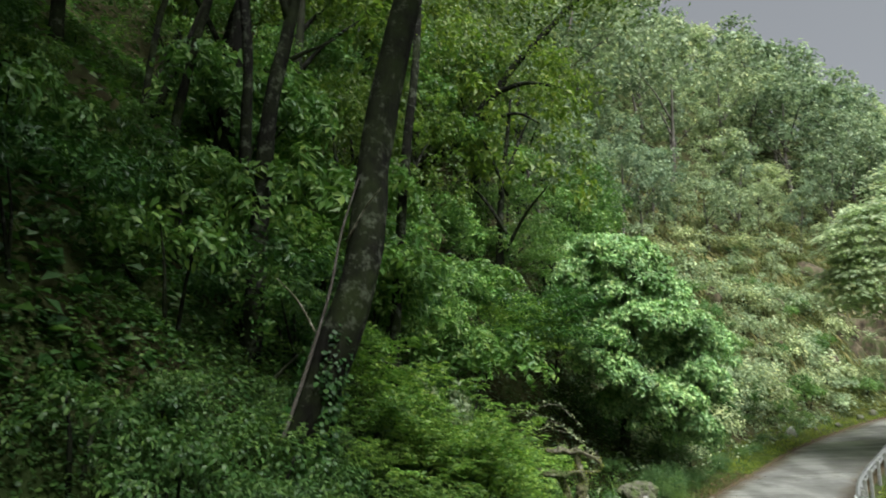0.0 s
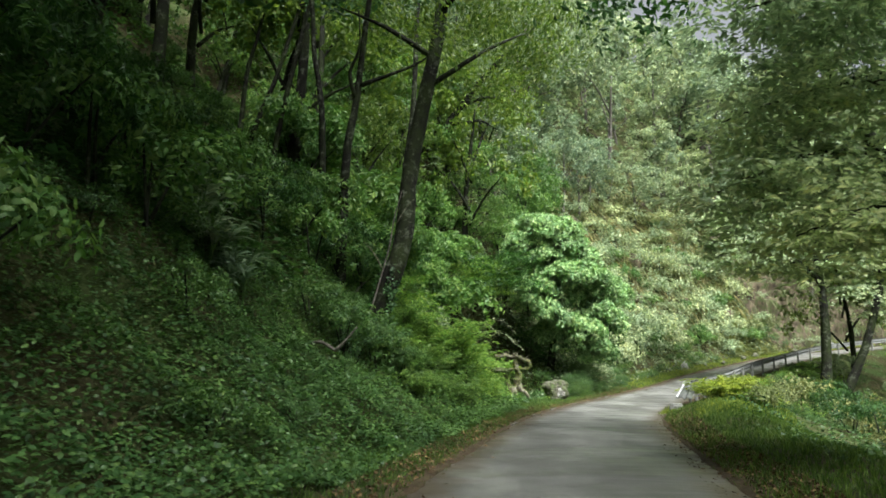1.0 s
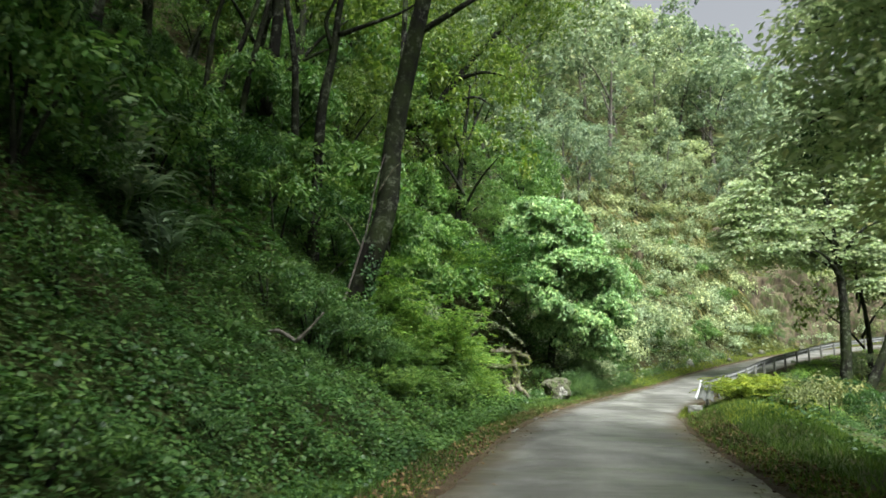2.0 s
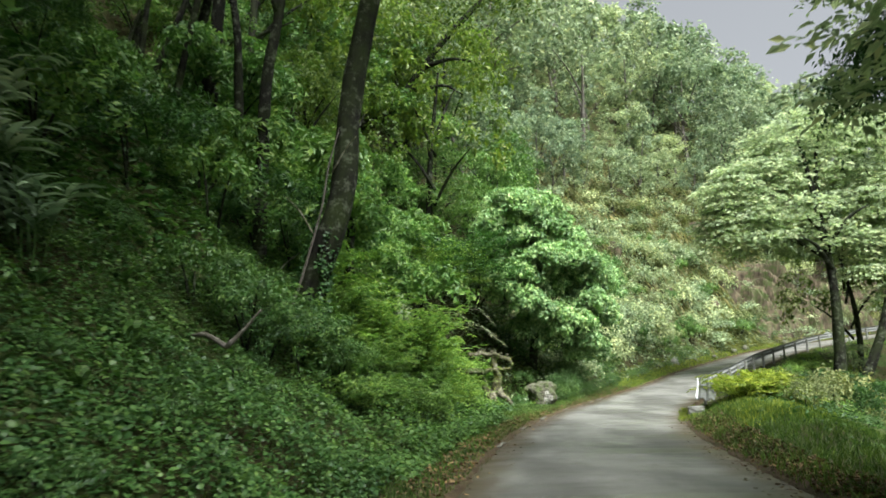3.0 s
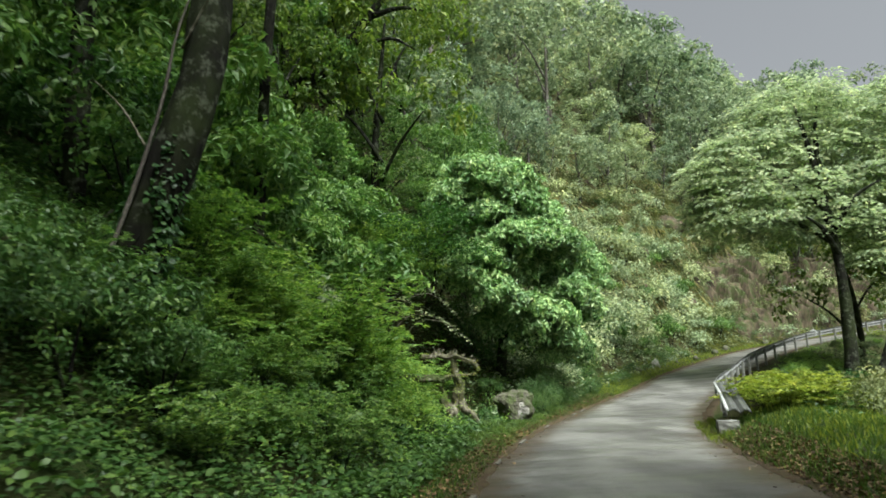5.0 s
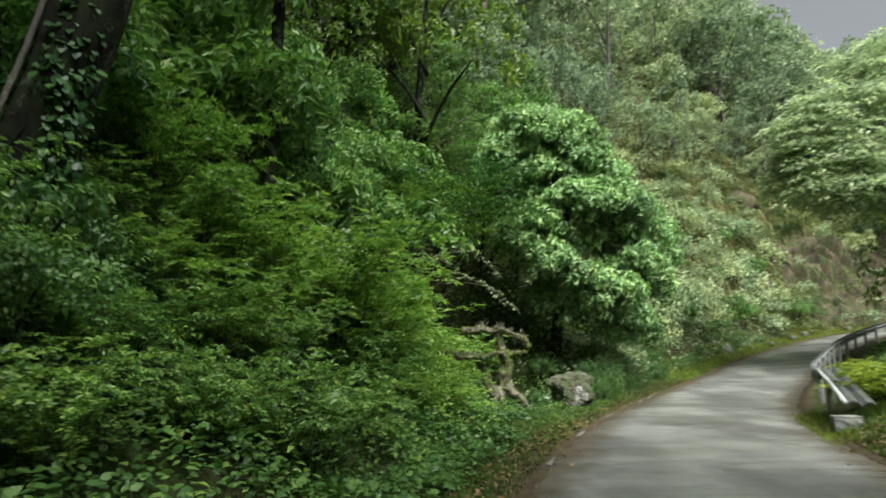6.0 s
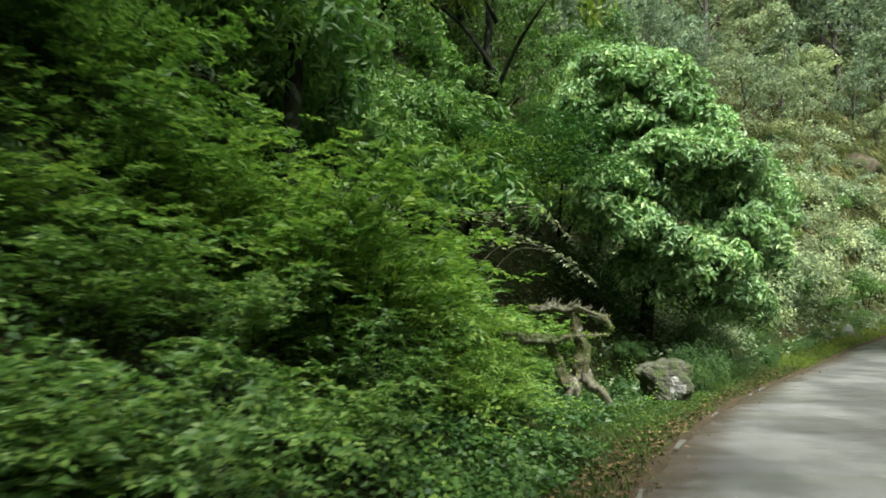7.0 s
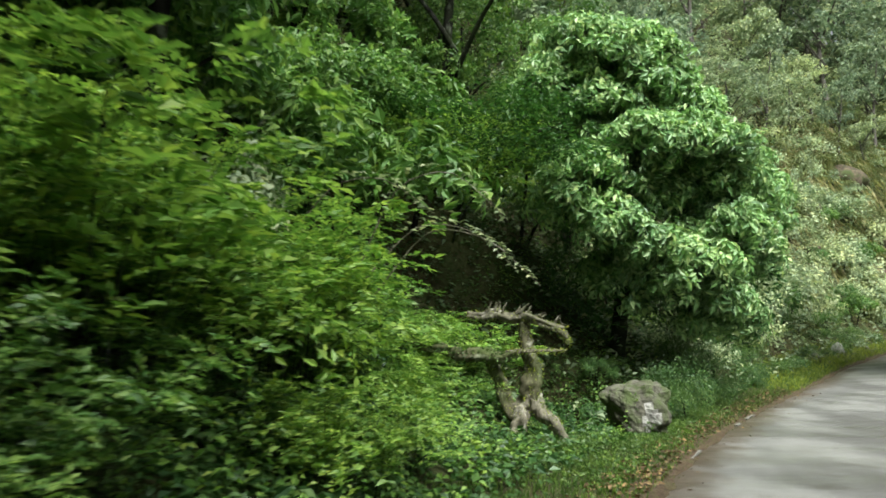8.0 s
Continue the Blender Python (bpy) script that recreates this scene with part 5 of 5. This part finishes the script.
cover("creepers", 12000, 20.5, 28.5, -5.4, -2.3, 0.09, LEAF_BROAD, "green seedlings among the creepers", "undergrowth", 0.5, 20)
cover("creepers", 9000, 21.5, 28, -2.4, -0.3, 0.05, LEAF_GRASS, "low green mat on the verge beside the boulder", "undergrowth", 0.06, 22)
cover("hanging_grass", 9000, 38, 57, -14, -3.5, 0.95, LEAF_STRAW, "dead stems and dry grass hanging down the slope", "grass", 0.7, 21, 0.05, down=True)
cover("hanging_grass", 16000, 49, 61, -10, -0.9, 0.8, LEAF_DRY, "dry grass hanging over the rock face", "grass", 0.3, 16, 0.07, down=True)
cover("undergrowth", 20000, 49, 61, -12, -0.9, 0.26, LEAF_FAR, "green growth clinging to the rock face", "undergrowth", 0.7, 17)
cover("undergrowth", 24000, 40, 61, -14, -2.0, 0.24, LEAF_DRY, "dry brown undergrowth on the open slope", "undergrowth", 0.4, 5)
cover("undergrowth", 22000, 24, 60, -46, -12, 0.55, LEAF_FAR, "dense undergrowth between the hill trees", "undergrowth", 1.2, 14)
cover("undergrowth", 16000, 13, 26, -18, -5.0, 0.2, LEAF_MID, "leafy undergrowth beneath the trees", "undergrowth", 0.6, 24)
# Nearer stretch gets the darkened leaves, so shade lies in the colour.
cover("undergrowth", 14000, 2, 13, -18, -4.5, 0.25, LEAF_DARK, "undergrowth, leaf colour darkened for the shade beneath the trees", "undergrowth", 0.6, 15)
cover("undergrowth", 24000, 4, 60, 5.4, 16, 0.11, LEAF_GROUND, "rough green growth on the valley side", "undergrowth", 0.5, 6)
cover("verge_grass", 36000, 0, 40, -1.5, 0.12, 0.10, LEAF_GRASS, "short green grass on the road verge", "grass", 0, 7, 0.12, False)
cover("verge_grass", 25000, 0, 24, 3.75, 7.5, 0.14, LEAF_GRASS, "short green grass on the road verge", "grass", 0, 8, 0.12, False)
cover("verge_grass", 3200, 17, 25, 4.6, 7.5, 0.15, LEAF_GOLD, "yellowish grass and herbs before the rail end", "grass", 0, 23, 0.16, False)
cover("verge_grass", 9000, 34, 58, -1.6, -0.02, 0.18, LEAF_GOLD, "yellowish grass along the far verge", "grass", 0, 9, 0.14, False)
cover("verge_grass", 1100, 21.2, 25.5, 3.55, 3.95, 0.16, LEAF_GOLD, "tufts of grass before the guard rail", "grass", 0, 25, 0.1, False)
cover("leaf_litter", 8000, 0, 34, -0.55, 0.65, 0.075, LITTER, "brown fallen leaves along the road edge", "leaves", 0.02, 10, 0.6, True)
cover("leaf_litter", 15000, 4, 22, 3.3, 4.6, 0.075, LITTER, "brown fallen leaves along the road edge", "leaves", 0.02, 11, 0.6, True)
cover("leaf_litter", 300, 0, 30, 0.4, 3.3, 0.06, LITTER, "scattered brown leaves on the asphalt", "leaves", 0.02, 12, 0.6, True)


# ---- hard things beside the road ----
def rough_stone(name, size, mat, seed, flat=0.5, sub=3):
    bm = bmesh.new()
    bmesh.ops.create_icosphere(bm, subdivisions=sub, radius=1)
    for v in bm.verts:
        n1 = noise.noise(v.co * 1.3 + Vector((seed, 0, 0)))
        n2 = noise.noise(v.co * 3.7 + Vector((0, seed, 0)))
        v.co *= 1 + 0.28 * n1 + 0.10 * n2
        v.co.z = max(v.co.z, -flat)
        v.co = Vector((v.co.x * size[0], v.co.y * size[1], v.co.z * size[2]))
    me = bpy.data.meshes.new(name)
    bm.to_mesh(me)
    bm.free()
    me.materials.append(mat)
    for p in me.polygons:
        p.use_smooth = True
    return me


def boulder():
    z = float(terrain(3.67, 26.4)[0])
    t = thing("boulder", "squat mossy grey boulder with a whitewashed patch", "boulder", m=pose(3.67, 26.4, z + 0.36, 0, 0, 15) @ Matrix.Diagonal((0.74, 0.72, 0.74, 1)))
    bm = bmesh.new()
    bmesh.ops.create_cube(bm, size=1)
    bmesh.ops.subdivide_edges(bm, edges=bm.edges[:], cuts=15, use_grid_fill=True)
    for v in bm.verts:
        c = v.co.copy()
        v.co = c.lerp(c.normalized() * 0.62, 0.55)
        v.co += v.co.normalized() * (0.20 * noise.noise(c * 2.2 + Vector((3, 1, 0))) + 0.10 * noise.noise(c * 5) + 0.04 * noise.noise(c * 13))
        taper = 1.0 + 0.16 * v.co.z
        v.co = Vector((v.co.x * 1.12 * taper, v.co.y * 0.95, v.co.z * 0.98))
    bm.normal_update()
    me = bpy.data.meshes.new("stone")
    bm.to_mesh(me)
    me.materials.append(ROCK)
    part("stone", me, t)
    off = []
    for f in bm.faces:
        c = f.calc_center_median()
        q = ((c.x - 0.04) / 0.25) ** 2 + ((c.z + 0.08) / 0.34) ** 2 + 1.2 * noise.noise(c * 4.5)
        if f.normal.y > -0.35 or q > 0.75:
            off.append(f)
    bmesh.ops.delete(bm, geom=off, context="FACES")
    for v in bm.verts:
        v.co += v.normal * 0.012
    me = bpy.data.meshes.new("paint_patch")
    bm.to_mesh(me)
    bm.free()
    me.materials.append(WHITEWASH)
    part("paint_patch", me, t, "chipped white paint patch")
    r = np.random.default_rng(19)
    n = 1500
    az, h = r.uniform(0, 6.28, n), r.uniform(-0.5, 0.42, n)
    keep = vnoise(az * 1.9, h * 4 + 5) > 0.46 + 0.25 * (np.abs(az - 4.7) < 0.45)
    az, h = az[keep], h[keep]
    out = np.stack([np.cos(az), np.sin(az), 0.25 + 0 * az], 1)
    ln = r.uniform(0.02, 0.06, len(az))
    base = np.stack([np.cos(az) * 0.60 * (1 + 0.12 * h), np.sin(az) * 0.54, h], 1)
    tagged(part("moss_growth", leaf_mesh("moss_growth", base, out * 0.4 + r.normal(0, 0.6, (len(az), 3)) - np.array([0, 0, 0.4]), out + r.normal(0, 0.4, (len(az), 3)), ln, ln * 0.7, LEAF_GRASS), t, "green moss patches on the stone"), kind="stuff")
    part("capstone_moss", rough_stone("capstone_moss", (0.30, 0.22, 0.035), CONCRETE, 2.0, 0.6, 3), t, "pale lichen crust on top").location = (-0.02, -0.05, 0.47)


def gnarled(name, pts, radii, mat, seed, sides=16, per=12):
    """Old wood with twisting ridges, knots and broken bark."""
    r = np.random.default_rng(seed)
    c = spline(np.asarray(pts, float), per)
    u = np.linspace(0, len(pts) - 1, len(c))
    rad = np.interp(u, np.arange(len(pts)), radii)
    c = c + np.stack([np.sin(u * 3.1 + seed), np.cos(u * 2.3 + seed * 2), np.sin(u * 4.3 + seed * 3)], 1) * (rad * 0.28)[:, None]
    d = unit(np.gradient(c, axis=0))
    a = unit(np.cross(d, np.array([0.2, 0.9, 0.35])))
    b = np.cross(d, a)
    ang = np.linspace(0, 2 * math.pi, sides, endpoint=False)
    A, U = np.meshgrid(ang, u)
    wave = 0.20 * np.sin(3 * A + 1.7 * U + seed) + 0.13 * np.sin(5 * A - 2.6 * U) + 0.55 * (vnoise(A * 1.6 + seed * 7, U * 5.0) - 0.5) + 0.30 * (vnoise(A * 4 + seed, U * 13) - 0.5)
    ring = c[:, None] + (a[:, None] * np.cos(A)[..., None] + b[:, None] * np.sin(A)[..., None]) * (rad[:, None] * (1 + wave) + r.normal(0, 0.05, A.shape) * rad[:, None])[..., None]
    n = len(c)
    q = (np.arange(n - 1)[:, None] * sides + np.arange(sides)[None, :])
    q2 = (np.arange(n - 1)[:, None] * sides + (np.arange(sides)[None, :] + 1) % sides)
    quads = np.stack([q, q2, q2 + sides, q + sides], 2).reshape(-1, 4)
    tris = np.concatenate([quads[:, [0, 1, 2]], quads[:, [0, 2, 3]]])
    v = np.concatenate([ring.reshape(-1, 3), c[-1:], c[:1]])
    k = np.arange(sides)
    k2 = (k + 1) % sides
    ends = np.concatenate([np.stack([(n - 1) * sides + k, (n - 1) * sides + k2, 0 * k + n * sides], 1), np.stack([k2, k, 0 * k + n * sides + 1], 1)])
    return raw_mesh(name, v, np.concatenate([tris, ends]), mat, True), c, rad


def coat(r, c, rad, n, lo, hi, lift=0.0):
    """Small tufts sitting all over a stem."""
    i = r.integers(0, len(c), n)
    out = unit(r.normal(0, 1, (n, 3)) + np.array([0, 0, lift]))
    ln = r.uniform(lo, hi, n)
    base = c[i] + out * (rad[i] * 0.98)[:, None] + r.normal(0, 0.012, (n, 3))
    return base, out + r.normal(0, 0.5, (n, 3)) - np.array([0, 0, 0.35]), out + r.normal(0, 0.6, (n, 3)), ln, ln * 0.6


def dead_snag():
    t = thing("dead_snag", "mossy dead stump with forked roots and broken branches", "stump")
    r = np.random.default_rng(9)
    for k, (nm, pts, rad) in enumerate([
        ("stem", [(1.80, 24.35, 1.84), (1.86, 24.35, 1.55), (1.93, 24.3, 1.25), (1.96, 24.3, 0.95), (1.92, 24.3, 0.66)], [0.060, 0.085, 0.110, 0.118, 0.115]),
        ("root", [(1.92, 24.3, 0.80), (2.06, 24.2, 0.62), (2.22, 24.1, 0.44), (2.48, 24.0, 0.16)], [0.105, 0.095, 0.080, 0.050]),
        ("root", [(1.90, 24.3, 0.80), (1.80, 24.2, 0.56), (1.73, 24.1, 0.33), (1.62, 24.0, 0.02)], [0.110, 0.110, 0.100, 0.085]),
        ("stem", [(1.38, 24.35, 1.36), (1.46, 24.3, 1.11), (1.58, 24.3, 0.82), (1.72, 24.3, 0.52)], [0.060, 0.080, 0.085, 0.090]),
        ("log", [(0.3, 24.1, 1.50), (0.7, 24.1, 1.40), (1.07, 24.1, 1.34), (1.39, 24.1, 1.31), (1.75, 24.15, 1.36)], [0.045, 0.066, 0.078, 0.085, 0.060]),
        ("branch", [(1.60, 24.12, 1.37), (1.95, 24.15, 1.40), (2.36, 24.15, 1.41)], [0.032, 0.020, 0.008]),
        ("branch", [(1.05, 24.3, 1.86), (1.4, 24.3, 1.88), (1.63, 24.3, 1.86), (1.95, 24.25, 1.82), (2.36, 24.2, 1.70)], [0.045, 0.060, 0.068, 0.056, 0.030]),
        ("branch", [(2.10, 24.25, 1.76), (2.36, 24.2, 1.64), (2.42, 24.2, 1.50)], [0.050, 0.045, 0.018])]):
        me, c, w = gnarled(nm, pts, rad, MOSSWOOD if nm in ("log", "stem") else DEADWOOD, k + 1)
        p = part(nm, me, t)
        n = int(260 * len(pts) * (1.6 if nm == "log" else 0.7 if nm == "stem" else 0.35))
        tagged(part("moss_growth", leaf_mesh("moss_growth", *coat(r, c, w, n, 0.012, 0.045, 0.3), LEAF_GRASS if nm == "log" else LEAF_GOLD), p, "green moss coat"), kind="stuff")
        if nm in ("branch", "root"):
            tagged(part("lichen", leaf_mesh("lichen", *coat(r, c, w, 220, 0.01, 0.035, 0.8), LEAF_STRAW), p, "pale lichen tufts"), kind="stuff")
    for k in range(22):
        u = r.uniform(0, 1)
        p = np.array([1.30 + 1.05 * u, 24.24, 1.93 - 0.17 * u ** 2])
        q = p + np.array([r.normal(0.03, 0.06), r.normal(0, 0.05), r.uniform(0.04, 0.14)])
        part("twig", tube("twig", [p, (p + q) / 2 + r.normal(0, 0.01, 3), q], [0.013, 0.010, 0.004], DEADWOOD, 5, 0.1, k), t)


def rail_point(i, off, up):
    p = LINE[i, :2] + RIGHT[i] * off
    return (p[0], p[1], LINE[i, 2] + up)


def guard_rail():
    t = thing("guard_rail", "grey steel guard rail with a white sloping end", "guard rail")
    idx = [i for i in range(len(LINE)) if LINE[i, 1] > 25.5 and LINE[i, 0] < 52 and i > 80]
    prof = [(0.0, 0.58), (0.05, 0.62), (0.05, 0.69), (0.0, 0.745), (0.05, 0.80), (0.05, 0.87), (0.0, 0.91)]
    rows = []
    for i in idx:
        rows.append([rail_point(i, ROAD_W + 0.32 - o, u) for o, u in prof] + [rail_point(i, ROAD_W + 0.335 - o, u) for o, u in reversed(prof)])
    v = np.array(rows)
    n, m = v.shape[:2]
    quads = [(j * m + k, j * m + (k + 1) % m, (j + 1) * m + (k + 1) % m, (j + 1) * m + k) for j in range(n - 1) for k in range(m)]
    part("rail_beam", raw_mesh("rail_beam", v.reshape(-1, 3), quads, STEEL, False), t)
    # sloping end piece down to the block
    a = np.array(rail_point(idx[0], ROAD_W + 0.30, 0.90))
    b = np.array((7.02, 20.95, 0.50))
    d = (a - b)
    s = np.array((d[1], -d[0], 0))
    s = s / np.linalg.norm(s)
    across = [(-0.02, 0.0), (0.05, 0.05), (0.12, 0.05), (0.19, -0.02), (0.26, 0.05), (0.33, 0.05), (0.40, 0.0)]
    rows = [[a + d * (k / 8 - 1) + s * o + np.array((0, 0, u - 0.06 * o)) for o, u in across] + [a + d * (k / 8 - 1) + s * o + np.array((0, 0, u - 0.06 * o - 0.02)) for o, u in reversed(across)] for k in range(9)]
    v = np.array(rows)
    n, m = v.shape[:2]
    quads = [(j * m + k, j * m + (k + 1) % m, (j + 1) * m + (k + 1) % m, (j + 1) * m + k) for j in range(n - 1) for k in range(m)]
    part("end_plate", raw_mesh("end_plate", v.reshape(-1, 3), quads, DULL_STEEL, False), t, "grimy corrugated sloping end plate")
    part("end_bar", tube("end_bar", [a + s * -0.05 + np.array((0, 0, 0.02)), (a + b) / 2 + s * -0.05 + np.array((0, 0, 0.03)), b + s * -0.05 + np.array((0, 0, 0.03))], [0.034, 0.036, 0.04], WHITE_PAINT, 6, 0.02), t, "white painted sloping bar")
    bm = bmesh.new()
    bmesh.ops.create_cone(bm, segments=14, radius1=0.20, radius2=0.20, depth=0.05, cap_ends=True)
    bmesh.ops.bevel(bm, geom=bm.edges[:], offset=0.012, segments=1, affect="EDGES")
    disc = bpy.data.meshes.new("end_cap")
    bm.to_mesh(disc)
    bm.free()
    disc.materials.append(WHITE_PAINT)
    cap = part("end_cap", disc, t, "white rounded rail end")
    near = min(idx, key=lambda i: abs(rail_point(i, ROAD_W + 0.2, 0)[0] - 26.5))
    cap.matrix_basis = pose(*rail_point(near, ROAD_W + 0.22, 0.80), 90, 0, -20)
    post = None
    last = None
    for i in idx:
        p = np.array(rail_point(i, ROAD_W + 0.42, 0))
        if last is not None and np.linalg.norm(p - last) < 2.0:
            continue
        last = p
        if post is None:
            bm = bmesh.new()
            bmesh.ops.create_cube(bm, size=1)
            bmesh.ops.scale(bm, vec=(0.10, 0.12, 1.3), verts=bm.verts)
            bmesh.ops.translate(bm, vec=(0, 0, 0.19), verts=bm.verts)
            bmesh.ops.bevel(bm, geom=bm.edges[:], offset=0.015, segments=1, affect="EDGES")
            post = bpy.data.meshes.new("post")
            bm.to_mesh(post)
            bm.free()
            post.materials.append(CONCRETE)
        ob = part("post", post, t)
        ob.location = p
        ob.rotation_euler = (0, 0, -math.atan2(TAN[i, 0], TAN[i, 1]))


def end_block():
    z = float(terrain(6.75, 20.6)[0])
    t = thing("concrete_block", "rough grey concrete block at the rail end", "block", m=pose(6.9, 20.85, z + 0.13, 0, 0, -18))
    bm = bmesh.new()
    bmesh.ops.create_cube(bm, size=1)
    bmesh.ops.subdivide_edges(bm, edges=bm.edges[:], cuts=5, use_grid_fill=True)
    for v in bm.verts:
        c = v.co.copy()
        v.co = c.lerp(c.normalized() * 0.6, 0.25) + c * (0.12 * noise.noise(c * 2.6 + Vector((5, 2, 0))) + 0.05 * noise.noise(c * 7))
        v.co = Vector((v.co.x * 0.40, v.co.y * 0.34, v.co.z * 0.26))
    me = bpy.data.meshes.new("block")
    bm.to_mesh(me)
    bm.free()
    me.materials.append(CONCRETE)
    part("block", me, t)


def roadside_rocks():
    r = np.random.default_rng(31)
    spots = [(14.3, 43.6, 0.26, 1), (18.0, 46.9, 0.2, 0), (20.5, 49.6, 0.26, 0), (22.0, 51.2, 0.3, 0), (12.6, 41.6, 0.16, 0), (26.6, 54.6, 0.3, 0), (16.3, 45.6, 0.15, 0), (10.8, 38.9, 0.14, 0)]
    for x, y, s, white in spots:
        z = float(terrain(x, y)[0])
        t = thing("rock", "small pale rock at the foot of the slope", "rock", "roadside rocks", pose(x, y, z + s * 0.25, 0, 0, r.uniform(0, 360)))
        part("stone", rough_stone("stone", (s, s * 0.8, s * (1.5 if white else 0.9)), WHITEWASH if white else ROCK, r.uniform(0, 50), 0.7, 2), t)


def outcrops():
    """Bare ledges that break through the scrub of the far slope."""
    r = np.random.default_rng(37)
    for e0, y0, s in ((6.5, 36.5, 0.8), (8.2, 38.5, 1.0), (9.0, 42.0, 1.1), (5.2, 43.5, 0.7), (7.0, 46.0, 1.0), (4.6, 48.0, 0.8), (9.8, 47.0, 1.2), (3.4, 46.5, 0.6), (6.4, 50.5, 1.0), (4.0, 51.5, 0.8), (10.8, 51.0, 1.2), (3.2, 54.0, 0.9), (8.0, 54.5, 1.2)):
        i = int(np.argmin(np.abs(LINE[:, 1] - y0) + (LINE[:, 0] > 50) * 99))
        p = LINE[i, :2] - RIGHT[i] * e0
        z = float(terrain(p[0], p[1])[0])
        t = thing("rock_outcrop", "jagged grey-brown rock ledge showing through the scrub", "rock", "rock outcrops", pose(p[0], p[1], z - 0.1 * s, r.uniform(-15, 15), r.uniform(-25, -5), r.uniform(0, 360)))
        part("stone", rough_stone("stone", (s * r.uniform(0.9, 1.4), s * 0.7, s * r.uniform(0.5, 0.8)), CLIFF, r.uniform(0, 50), 0.8, 3), t)


def cliff_face():
    """Bare brown rock above the far bend, with ledges."""
    idx = [i for i in range(len(LINE)) if LINE[i, 1] > 52.5 and LINE[i, 0] < 44 and i > 80]
    u = np.linspace(idx[0], idx[-1], len(idx) * 4)
    way, out = (np.stack([np.interp(u, idx, a[idx, k]) for k in range(2)], 1) for a in (LINE, RIGHT))
    es = np.linspace(0.9, 6.4, 70)
    P = (way[:, None, :] - out[:, None, :] * es[None, :, None]).reshape(-1, 2)
    z = terrain(P[:, 0], P[:, 1])
    # ledges run down the face aslant
    slant = P[:, 0] * 0.75 + z * 0.65
    ridge = np.abs(vnoise(slant * 0.9, P[:, 1] * 0.5 + z * 0.45) - 0.5) * 2
    crag = np.abs(vnoise(slant * 2.6 + 7, z * 0.9) - 0.5) * 2
    e = np.tile(es, len(u))
    fade = np.clip(np.minimum(e - 0.9, 6.4 - e) / 1.0, -0.2, 1)
    lift = (1.4 * ridge + 0.8 * crag + 0.35 * vnoise(slant * 6, z * 3) - 0.3) * fade
    n = np.arange(len(u))
    ends = np.repeat(np.clip(np.minimum(n, len(u) - 1 - n) / 16, 0, 1), len(es))
    lift = lift * ends - 0.25 * (1 - ends)
    v = np.column_stack([P[:, 0] + RIGHT[idx[0], 0] * lift * 0.6, P[:, 1] + RIGHT[idx[0], 1] * lift * 0.6, z + lift * 0.8])
    m = len(es)
    q = [(j * m + k, j * m + k + 1, (j + 1) * m + k + 1, (j + 1) * m + k) for j in range(len(u) - 1) for k in range(m - 1)]
    tagged(new("rock_face", raw_mesh("rock_face", v, q, CLIFF, False)), "bare brown rock face above the road bend", "rock face", kind="structure")


def edge_line():
    """Broken pale strips of old edging along the left side."""
    r = np.random.default_rng(41)
    t = thing("edge_line", "broken pale edging strips along the asphalt", "road edging")
    tagged(t, kind="structure")
    i = 0
    while LINE[i, 1] < 4:
        i += 1
    while LINE[i, 1] < 34:
        n = int(r.integers(1, 3))
        if r.uniform() < 0.3:
            rows = []
            for j in range(i, i + n + 1):
                w = 0.03 + 0.04 * r.uniform()
                a, b = LINE[j, :2] + RIGHT[j] * (0.03 + r.uniform() * 0.04), LINE[j, :2] + RIGHT[j] * (0.05 + w)
                rows.append([(*a, LINE[j, 2] + 0.012), (*a, LINE[j, 2] + 0.034), (*b, LINE[j, 2] + 0.036), (*b, LINE[j, 2] + 0.014)])
            v = np.array(rows)
            q = [(s * 4 + k, s * 4 + (k + 1) % 4, s * 4 + 4 + (k + 1) % 4, s * 4 + 4 + k) for s in range(n) for k in range(4)]
            q += [(0, 1, 2, 3), (n * 4 + 3, n * 4 + 2, n * 4 + 1, n * 4)]
            part("strip", raw_mesh("strip", v.reshape(-1, 3), q, EDGE_LINE), t)
        i += n + int(r.integers(0, 2)) + 1


boulder()
dead_snag()
guard_rail()
end_block()
roadside_rocks()
cliff_face()
outcrops()
edge_line()
